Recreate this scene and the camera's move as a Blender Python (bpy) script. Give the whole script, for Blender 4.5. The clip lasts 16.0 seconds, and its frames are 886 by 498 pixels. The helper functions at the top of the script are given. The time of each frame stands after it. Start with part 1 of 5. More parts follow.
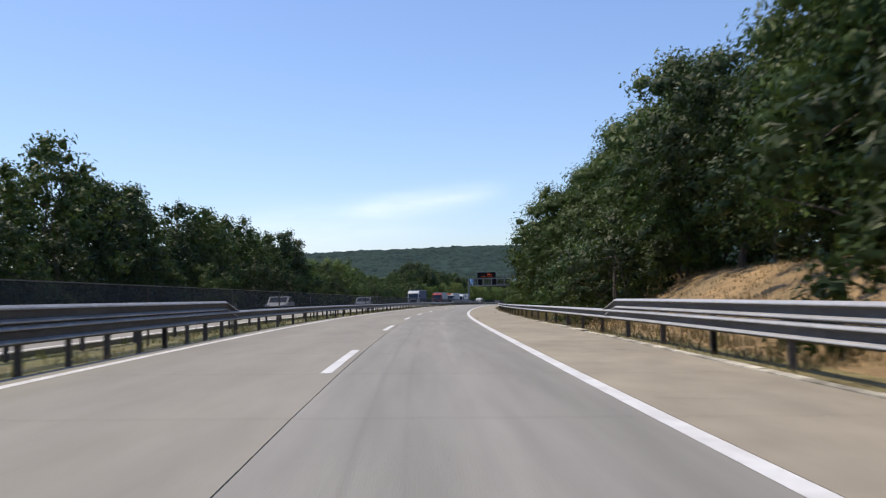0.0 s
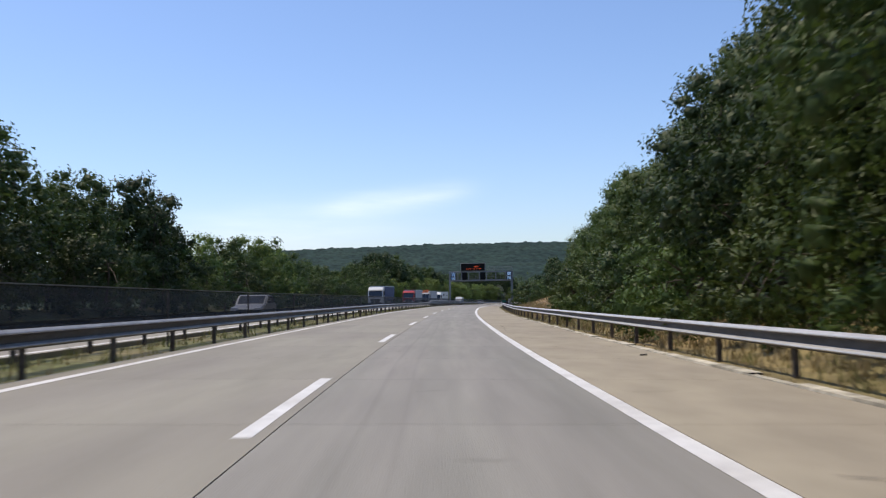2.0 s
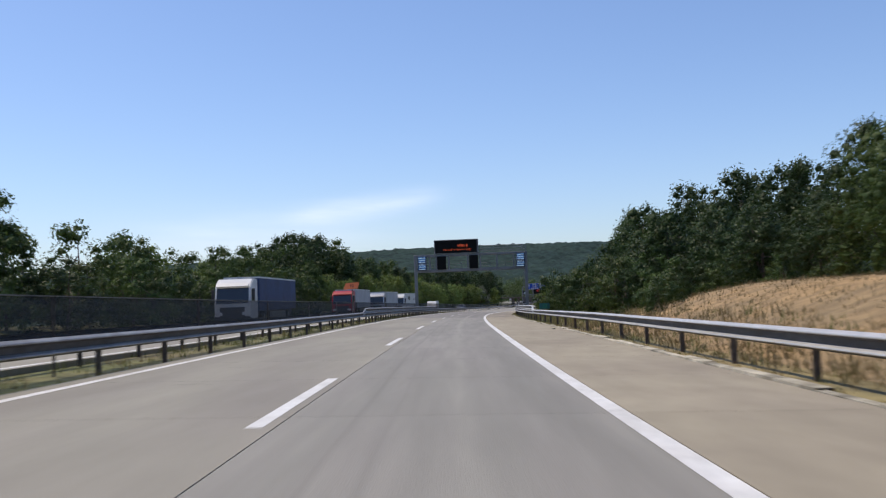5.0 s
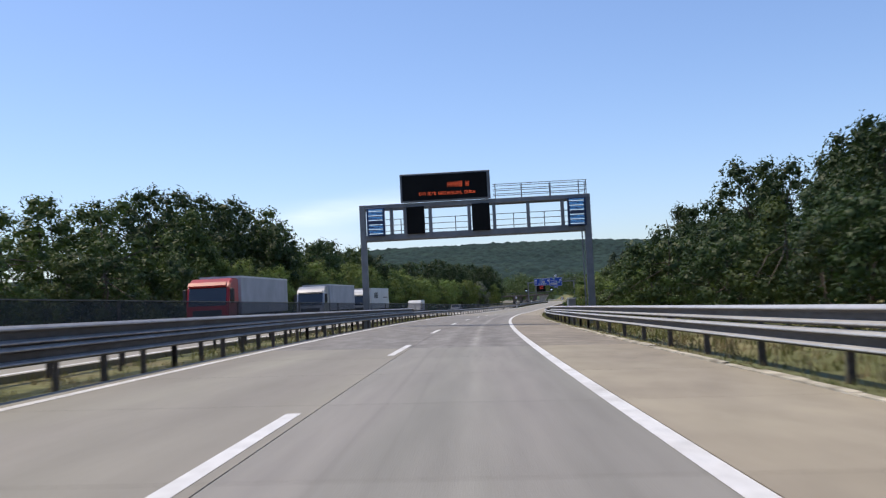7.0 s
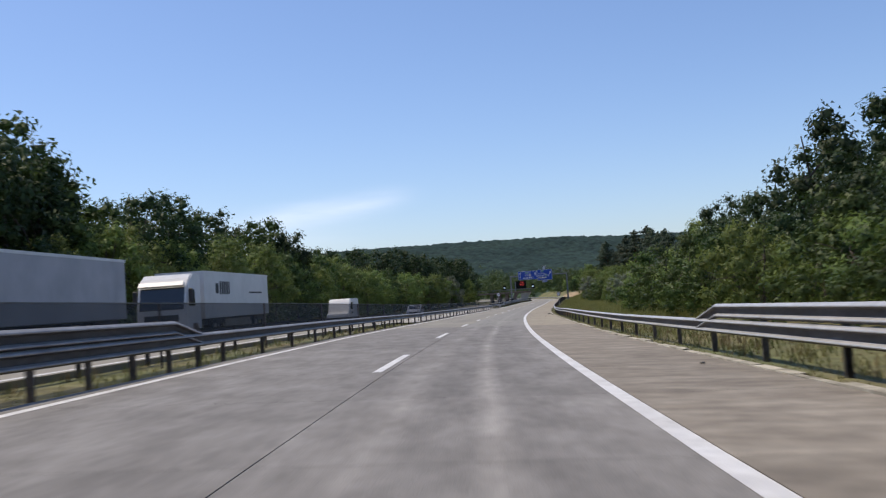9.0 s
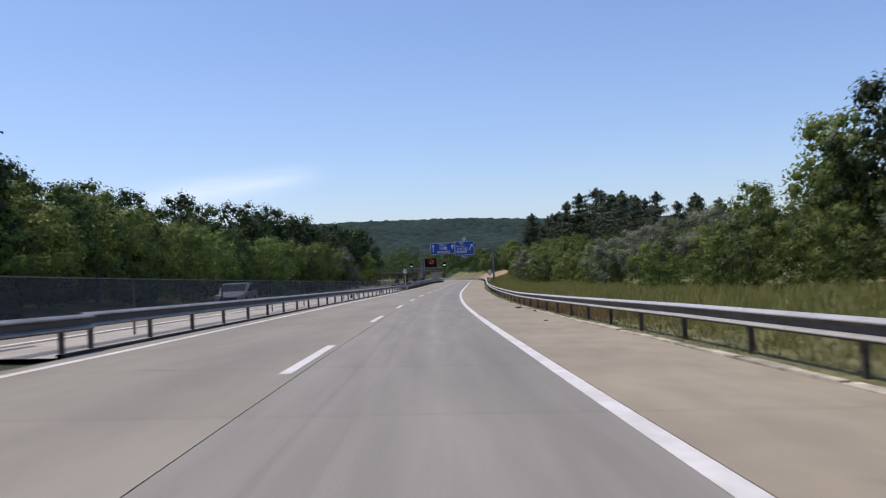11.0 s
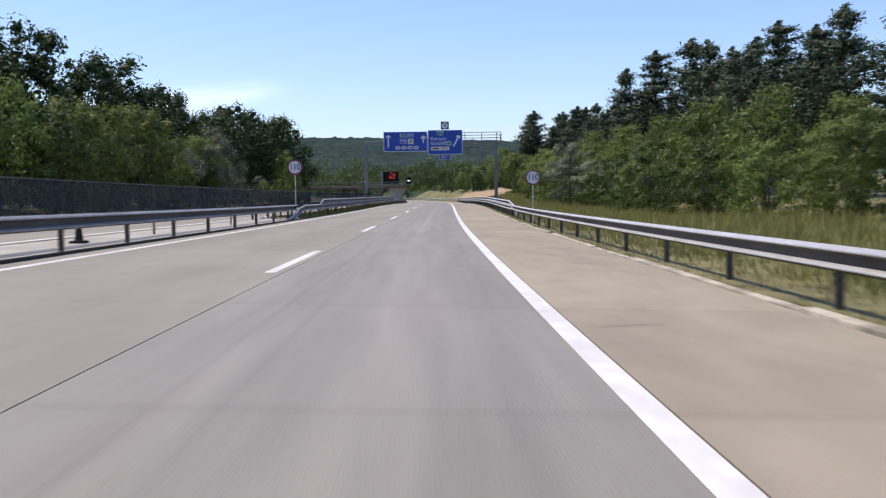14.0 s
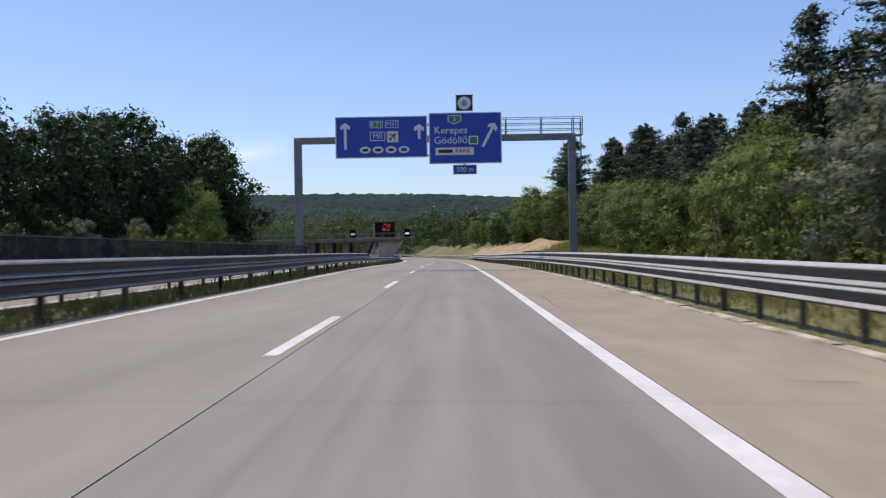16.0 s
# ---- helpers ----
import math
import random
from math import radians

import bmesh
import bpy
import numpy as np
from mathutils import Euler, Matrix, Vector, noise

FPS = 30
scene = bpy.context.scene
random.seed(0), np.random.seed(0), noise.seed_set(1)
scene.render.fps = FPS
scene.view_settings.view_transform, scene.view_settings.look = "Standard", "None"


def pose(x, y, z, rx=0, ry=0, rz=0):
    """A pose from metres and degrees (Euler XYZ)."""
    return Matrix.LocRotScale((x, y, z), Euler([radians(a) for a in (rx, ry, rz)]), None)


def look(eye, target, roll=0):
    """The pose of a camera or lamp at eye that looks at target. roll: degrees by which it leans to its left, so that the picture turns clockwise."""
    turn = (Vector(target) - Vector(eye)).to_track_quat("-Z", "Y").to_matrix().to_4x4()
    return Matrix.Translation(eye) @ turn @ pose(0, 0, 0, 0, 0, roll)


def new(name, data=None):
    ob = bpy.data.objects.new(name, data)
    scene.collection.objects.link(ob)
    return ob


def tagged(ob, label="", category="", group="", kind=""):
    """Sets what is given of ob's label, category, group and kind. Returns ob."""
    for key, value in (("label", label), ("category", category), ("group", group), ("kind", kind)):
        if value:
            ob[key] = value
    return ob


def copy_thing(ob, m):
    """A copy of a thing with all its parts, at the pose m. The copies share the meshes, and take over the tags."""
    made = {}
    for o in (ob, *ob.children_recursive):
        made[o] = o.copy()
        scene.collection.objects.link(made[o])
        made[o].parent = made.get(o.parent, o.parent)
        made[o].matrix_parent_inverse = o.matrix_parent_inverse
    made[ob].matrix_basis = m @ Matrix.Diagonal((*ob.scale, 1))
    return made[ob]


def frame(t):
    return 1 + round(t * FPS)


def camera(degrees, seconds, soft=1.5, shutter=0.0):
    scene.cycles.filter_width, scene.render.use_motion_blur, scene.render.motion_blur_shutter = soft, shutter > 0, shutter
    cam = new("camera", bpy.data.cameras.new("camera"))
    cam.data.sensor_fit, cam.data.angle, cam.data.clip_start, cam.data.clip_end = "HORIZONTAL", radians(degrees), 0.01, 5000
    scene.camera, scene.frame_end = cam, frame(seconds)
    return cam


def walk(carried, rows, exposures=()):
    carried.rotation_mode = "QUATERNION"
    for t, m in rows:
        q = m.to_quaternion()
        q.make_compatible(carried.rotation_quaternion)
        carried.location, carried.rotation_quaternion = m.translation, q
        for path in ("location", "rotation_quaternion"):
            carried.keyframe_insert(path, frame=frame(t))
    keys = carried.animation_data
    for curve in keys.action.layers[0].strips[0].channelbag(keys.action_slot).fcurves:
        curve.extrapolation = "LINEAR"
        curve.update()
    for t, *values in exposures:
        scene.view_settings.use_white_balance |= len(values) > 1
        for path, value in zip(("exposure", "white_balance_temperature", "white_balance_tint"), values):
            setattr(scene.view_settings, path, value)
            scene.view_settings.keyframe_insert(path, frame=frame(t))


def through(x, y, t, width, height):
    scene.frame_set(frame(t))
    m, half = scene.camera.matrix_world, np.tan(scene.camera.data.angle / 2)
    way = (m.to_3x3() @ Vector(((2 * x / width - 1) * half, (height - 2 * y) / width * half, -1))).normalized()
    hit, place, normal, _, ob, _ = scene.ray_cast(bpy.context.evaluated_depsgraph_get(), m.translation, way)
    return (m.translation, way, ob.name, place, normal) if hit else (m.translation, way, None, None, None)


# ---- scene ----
# A motorway drive: camera and its way
cam = camera(51.11, 16.0, soft=1.25, shutter=0.2)
PATH = [
    (0, (1.593, 16.152, 1.135), (4.708, 65.995, 3.582), -0.92),
    (0.5, (2.144, 31.199, 1.126), (5.408, 81.035, 3.518), -0.58),
    (1, (2.917, 46.313, 1.080), (6.514, 96.131, 3.371), -0.70),
    (1.5, (3.845, 61.360, 0.991), (8.053, 111.131, 3.259), -1.02),
    (2, (4.920, 76.005, 0.884), (9.539, 125.735, 3.251), -0.81),
    (2.5, (6.155, 90.382, 0.774), (11.074, 140.080, 3.204), -0.82),
    (3, (7.634, 105.262, 0.657), (12.858, 154.927, 3.131), -1.10),
    (3.5, (9.260, 120.269, 0.535), (14.870, 169.892, 3.000), -2.16),
    (4, (10.932, 135.091, 0.409), (16.630, 184.703, 2.900), -2.16),
    (4.5, (12.654, 149.737, 0.288), (18.561, 199.321, 2.839), -2.16),
    (5, (14.455, 164.272, 0.175), (20.610, 213.822, 2.798), -2.15),
    (5.5, (16.353, 178.767, 0.075), (22.716, 228.288, 2.758), -2.15),
    (6, (18.351, 193.294, -0.028), (24.801, 242.802, 2.680), -2.15),
    (6.5, (20.446, 207.841, -0.149), (26.902, 257.352, 2.491), -2.36),
    (7, (22.628, 222.225, -0.289), (29.111, 271.734, 2.326), -2.77),
    (7.5, (24.933, 236.740, -0.450), (31.359, 286.256, 2.168), -2.96),
    (8, (27.416, 251.520, -0.600), (34.085, 301.009, 1.919), -3.36),
    (8.5, (29.991, 266.147, -0.756), (36.992, 315.591, 1.761), -3.40),
    (9, (32.691, 280.621, -0.931), (40.676, 329.913, 1.633), -3.82),
    (9.2, (33.755, 286.008, -0.999), (42.113, 335.237, 1.590), -4.23),
    (9.6, (36.008, 296.990, -1.144), (44.842, 346.143, 1.304), -4.06),
    (10, (38.448, 308.376, -1.298), (48.429, 357.325, 0.808), -3.66),
    (10.4, (41.043, 320.030, -1.455), (52.423, 368.688, 0.232), -3.16),
    (10.8, (43.753, 331.819, -1.607), (56.369, 380.183, -0.294), -2.72),
    (11.3, (47.211, 346.550, -1.801), (60.530, 394.731, -0.701), -2.47),
    (11.5, (48.611, 352.379, -1.881), (62.666, 400.361, -1.416), -1.61),
    (12, (52.415, 366.654, -2.122), (66.416, 414.567, -5.004), -1.99),
    (12.5, (56.324, 380.875, -2.341), (70.484, 428.695, -5.909), -1.43),
    (13, (60.166, 394.796, -2.506), (74.449, 442.584, -6.009), -0.84),
    (13.5, (64.144, 409.026, -2.645), (78.571, 456.774, -6.107), -0.83),
    (14, (68.088, 423.021, -2.741), (82.653, 470.758, -5.748), -0.70),
    (14.5, (71.923, 436.502, -2.820), (86.436, 484.295, -5.089), -0.67),
    (15, (75.839, 450.130, -2.914), (90.420, 497.924, -4.669), -0.32),
    (15.5, (80.034, 464.369, -2.978), (94.614, 512.193, -3.448), -0.67),
    (16, (84.261, 478.582, -2.978), (98.681, 526.457, -2.935), -0.96),
]
EXPOSURE = ((0, 0.17), (2, 0.15), (3, 0.12), (6, 0.02), (6.5, 0.08), (7.5, 0.26), (8.5, 0.3), (9.1, -0.02), (11.5, 0.06), (12.1, 0.34), (12.5, 0.42), (14, 0.38), (14.5, 0.27), (15, 0.28), (15.5, 0.2), (16, 0.14))
walk(cam, [(t, look(eye, target, roll)) for t, eye, target, roll in PATH], exposures=[(t, ev, 6080, 17 if t < 10 else 21) for t, ev in EXPOSURE])

# ---- world, sun ----
SUN_ELEVATION, SUN_AZIMUTH = 65.0, 298.0   # degrees; azimuth clockwise from +y
sun_dir = Vector((math.sin(radians(SUN_AZIMUTH)) * math.cos(radians(SUN_ELEVATION)),
                  math.cos(radians(SUN_AZIMUTH)) * math.cos(radians(SUN_ELEVATION)), math.sin(radians(SUN_ELEVATION))))
sun_data = bpy.data.lights.new("sun", "SUN")
sun_data.energy, sun_data.angle, sun_data.color = 3.3, radians(0.53), (1.0, 0.86, 0.60)
sun = new("sun", sun_data)
sun.matrix_world = look((0, 0, 300), Vector((0, 0, 300)) - sun_dir)

world = bpy.data.worlds.new("sky")
scene.world = world
world.use_nodes = True
wn, wl = world.node_tree.nodes, world.node_tree.links
wn.clear()
w_out = wn.new("ShaderNodeOutputWorld")
w_bg = wn.new("ShaderNodeBackground")
w_sky = wn.new("ShaderNodeTexSky")
w_sky.sky_type = "NISHITA"
w_sky.sun_disc = False
w_sky.sun_elevation, w_sky.sun_rotation = radians(SUN_ELEVATION), radians(SUN_AZIMUTH)
w_sky.altitude, w_sky.air_density, w_sky.dust_density, w_sky.ozone_density = 5.0, 1.0, 0.75, 4.0
w_bg.inputs["Strength"].default_value = 0.14
# thin streak of high cloud low over the hill
w_tc = wn.new("ShaderNodeTexCoord")
w_sep = wn.new("ShaderNodeSeparateXYZ")
wl.new(w_tc.outputs["Generated"], w_sep.inputs[0])


def wmath(op, a, b=None, clamp=False):
    n = wn.new("ShaderNodeMath")
    n.operation, n.use_clamp = op, clamp
    for k, v in enumerate((a, b)):
        if v is None:
            continue
        if isinstance(v, (int, float)):
            n.inputs[k].default_value = v
        else:
            wl.new(v, n.inputs[k])
    return n.outputs[0]


CLOUD_AZ, CLOUD_EL = 2.3, 5.75
az = wmath("ARCTAN2", w_sep.outputs[0], w_sep.outputs[1])
el = wmath("ARCSINE", w_sep.outputs[2])
da = wmath("SUBTRACT", az, radians(CLOUD_AZ))
tilt_el = wmath("MULTIPLY", da, 0.11)
de = wmath("SUBTRACT", wmath("SUBTRACT", el, radians(CLOUD_EL)), tilt_el)
w_noise = wn.new("ShaderNodeTexNoise")
w_noise.inputs["Scale"].default_value, w_noise.inputs["Detail"].default_value = 9.0, 6.0
w_map = wn.new("ShaderNodeMapping")
w_map.inputs["Scale"].default_value = (1.0, 1.0, 7.0)
wl.new(w_tc.outputs["Generated"], w_map.inputs[0])
wl.new(w_map.outputs[0], w_noise.inputs["Vector"])
ga = wmath("POWER", wmath("DIVIDE", da, radians(4.3)), 2)
ga = wmath("MULTIPLY", ga, ga)
ge = wmath("POWER", wmath("DIVIDE", de, radians(0.62)), 2)
mask = wmath("EXPONENT", wmath("MULTIPLY", wmath("ADD", ga, ge), -1.0))
mask = wmath("MULTIPLY", mask, wmath("ADD", wmath("MULTIPLY", w_noise.outputs[0], 1.3), -0.1), True)
# faint veil of haze to the side of the streak
ga2 = wmath("POWER", wmath("DIVIDE", wmath("SUBTRACT", az, radians(-4.5)), radians(6.5)), 2)
ge2 = wmath("POWER", wmath("DIVIDE", wmath("SUBTRACT", el, radians(3.9)), radians(1.5)), 2)
veil = wmath("MULTIPLY", wmath("EXPONENT", wmath("MULTIPLY", wmath("ADD", ga2, ge2), -1.0)), wmath("MULTIPLY", w_noise.outputs[0], 0.4), True)
cover = wmath("ADD", wmath("MULTIPLY", mask, 0.5), veil, True)
w_mix = wn.new("ShaderNodeMix")
w_mix.data_type = "RGBA"
wl.new(cover, w_mix.inputs["Factor"])
wl.new(w_sky.outputs[0], w_mix.inputs["A"])
w_mix.inputs["B"].default_value = (8.6, 8.7, 8.9, 1)
wl.new(w_mix.outputs["Result"], w_bg.inputs["Color"])
wl.new(w_bg.outputs[0], w_out.inputs[0])

# ---- the road's line: curvature and slope every 40 m, crossfall in per cent ----
STEP = 2.0
knots = np.arange(-40.0, 801.0, 40.0)
KAP = [-1.765, -1.84, -0.551, -0.998, -0.336, -0.542, -0.359, -0.644, -0.79, -0.817, -0.382, -0.503, -0.487, -0.257, 0.171, -0.141, 0.581, 2.541, 1.899, 1.5, 1.2, 1]
KV = [0.044, 0.037, -0.204, -0.027, 0.025, 0.01, -0.046, -0.04, -0.056, -0.017, -0.021, 0.172, 0.022, 0.211, -0.093, -0.238, 0.241, 0.011, 0.061, 0.05, 0.03, -0]
FALL = [1.665, 1.576, 1.153, 1.472, 1.742, 2.74, 1.515, 2.459, 3.04, 4.098, 3.228, 4.513, 3.031, 2.258, 0.561, 1.044, 1.584, 1.966, 2.168, 2.287, 2.353, 2.383]
stations = np.arange(-40.0, 760.1, STEP)


def running(a):
    c = np.concatenate([[0], np.cumsum((a[1:] + a[:-1]) / 2 * STEP)])
    return c - c[20]


road_turn = running(np.interp(stations, knots, KAP) * 1e-3)
road_slope = running(np.interp(stations, knots, KV) * 1e-3)
road_x, road_y, road_z = running(-np.sin(road_turn)), running(np.cos(road_turn)), running(road_slope)
road_fall = np.interp(stations, knots, FALL) * 0.01


def line(s):
    """Centre, turn, slope and crossfall of the lane line at station s; straight on beyond both ends."""
    c = min(max(s, -40.0), 760.0)
    th, sl = float(np.interp(c, stations, road_turn)), float(np.interp(c, stations, road_slope))
    x, y, z = (float(np.interp(c, stations, a)) for a in (road_x, road_y, road_z))
    d = s - c
    return x - math.sin(th) * d, y + math.cos(th) * d, z + (sl * d if abs(d) < 60 else sl * 60 * (1 if d > 0 else -1)), th, sl, float(np.interp(c, stations, road_fall))


def at(s, lat, up=0.0):
    x, y, z, th, sl, fall = line(s)
    return Vector((x + math.cos(th) * lat, y + math.sin(th) * lat, z - fall * min(max(lat, -7.4), 8.0) + up))


def stand(s, lat, up=0.0, turn=0.0, scale=1.0):
    """Upright pose at a station: x to the right of the road, y ahead."""
    return Matrix.Translation(at(s, lat, up)) @ Matrix.Rotation(line(s)[3] + radians(turn), 4, "Z") @ Matrix.Scale(scale, 4)


def lerp_table(v, table):
    xs, ys = zip(*table)
    return float(np.interp(v, xs, ys))


def smooth(a, b, v):
    u = min(max((v - a) / (b - a), 0.0), 1.0)
    return u * u * (3 - 2 * u)


RIGHT_BANK = ((-60, 2.4), (20, 2.4), (60, 2.4), (90, 2.4), (140, 2.2), (170, 1.8), (205, 1.7), (235, 0.5), (300, 0.2), (360, 0.35), (440, 0.2), (520, 0.0), (560, 0.8), (600, 2.5), (720, 3.0))
LEFT_BANK = ((-60, 1.5), (160, 0.8), (260, 0.4), (300, 1.0), (400, 1.0), (520, 0.6), (700, 0.0))


def ground_up(s, lat):
    """Height of the open ground over the road's plane."""
    bumps = 0.10 * noise.noise(Vector((s * 0.11, lat * 0.16, 0.0))) + 0.5 * smooth(12, 60, abs(lat + 4)) * noise.noise(Vector((s * 0.021, lat * 0.03, 5.0)))
    if lat > 6.5:
        b = lerp_table(s, RIGHT_BANK)
        u = -0.05 * smooth(6.5, 7.4, lat) + b * smooth(7.7, 15.0, lat) + (bumps * smooth(7.5, 9.5, lat))
        return u + 0.05 * max(lat - 15, 0) * (1 if lat < 90 else 90 / lat)
    if lat < -18.5:
        b = lerp_table(s, LEFT_BANK)
        return -0.12 * smooth(-18.5, -19.4, lat) + b * smooth(-19.4, -25.0, lat) + bumps * smooth(-19, -22, lat)
    return -0.12

# ---- building helpers ----
def part(name, bm, material, parent, label=""):
    me = bpy.data.meshes.new(name)
    bm.to_mesh(me)
    bm.free()
    for m in (material if isinstance(material, (list, tuple)) else [material]):
        me.materials.append(m)
    ob = new(name, me)
    ob.parent = parent
    return tagged(ob, label)


def thing(name, m, label, category, group="", kind=""):
    ob = new(name)
    ob.empty_display_size = 0.3
    ob.matrix_world = m
    return tagged(ob, label, category, group, kind)


def box(bm, x0, x1, y0, y1, z0, z1, bevel=0.0, mat=0):
    vs = [bm.verts.new((x, y, z)) for z in (z0, z1) for y in (y0, y1) for x in (x0, x1)]
    fs = [bm.faces.new([vs[i] for i in f]) for f in ((0, 2, 3, 1), (4, 5, 7, 6), (0, 1, 5, 4), (2, 6, 7, 3), (0, 4, 6, 2), (1, 3, 7, 5))]
    for f in fs:
        f.material_index = mat
    if bevel:
        bmesh.ops.bevel(bm, geom=list({e for f in fs for e in f.edges}), offset=bevel, segments=1, affect="EDGES", material=-1)
    return bm


def rod(bm, p0, p1, r0, r1=None, n=8, caps=True, mat=0):
    p0, p1 = Vector(p0), Vector(p1)
    r1 = r0 if r1 is None else r1
    q = (p1 - p0).to_track_quat("Z", "Y").to_matrix()
    rings = [[bm.verts.new(p + q @ Vector((r * math.cos(a), r * math.sin(a), 0))) for a in (2 * math.pi * k / n for k in range(n))] for p, r in ((p0, r0), (p1, r1))]
    for k in range(n):
        bm.faces.new((rings[0][k], rings[0][(k + 1) % n], rings[1][(k + 1) % n], rings[1][k])).material_index = mat
    if caps:
        bm.faces.new(rings[0][::-1]).material_index = mat
        bm.faces.new(rings[1]).material_index = mat
    return bm


def prism(bm, outline, y0, y1, bevel=0.0, mat=0):
    """An outline of (x, z) points, drawn out along y."""
    a = [bm.verts.new((x, y0, z)) for x, z in outline]
    b = [bm.verts.new((x, y1, z)) for x, z in outline]
    n = len(a)
    fs = [bm.faces.new(a[::-1]), bm.faces.new(b)] + [bm.faces.new((a[k], a[(k + 1) % n], b[(k + 1) % n], b[k])) for k in range(n)]
    for f in fs:
        f.material_index = mat
    bmesh.ops.recalc_face_normals(bm, faces=fs)
    if bevel:
        bmesh.ops.bevel(bm, geom=list({e for f in fs for e in f.edges}), offset=bevel, segments=2, affect="EDGES", material=-1)
    return bm


def sweep(bm, profile, s0, s1, step=4.0, closed=False, lift=None):
    """A cross-section of (lat, up) points carried along the road. lift(s): added height."""
    n = max(1, int(round((s1 - s0) / step)))
    rows = []
    for k in range(n + 1):
        s = s0 + (s1 - s0) * k / n
        d = lift(s) if lift else 0.0
        rows.append([bm.verts.new(at(s, lat, up + d)) for lat, up in profile])
    m = len(profile)
    layer = bm.loops.layers.uv.verify()
    for i, (a, b) in enumerate(zip(rows, rows[1:])):
        for k in range(m if closed else m - 1):
            q = (k + 1) % m
            f = bm.faces.new((a[k], a[q], b[q], b[k]))
            for lp, (kk, ii) in zip(f.loops, ((k, i), (q, i), (q, i + 1), (k, i + 1))):
                lp[layer].uv = (profile[kk][0], s0 + (s1 - s0) * ii / n)
    if closed:
        bm.faces.new(rows[0][::-1])
        bm.faces.new(rows[-1])
    return bm


def lettering(name, words, size, material, parent, m, label="", deep=0.01, align="CENTER", heavy=0.0):
    cu = bpy.data.curves.new(name, "FONT")
    cu.body, cu.size, cu.extrude, cu.align_x, cu.align_y = words, size, deep / 2, align, "CENTER"
    cu.resolution_u = 3
    cu.offset = heavy
    tmp = new(name, cu)
    me = bpy.data.meshes.new_from_object(tmp.evaluated_get(bpy.context.evaluated_depsgraph_get()))
    bpy.data.objects.remove(tmp)
    bpy.data.curves.remove(cu)
    me.materials.clear()
    me.materials.append(material)
    ob = new(name, me)
    ob.parent = parent
    ob.matrix_local = m
    return tagged(ob, label)


FACE = Matrix.Rotation(radians(90), 4, "X")   # stands a flat drawing up, facing the oncoming driver


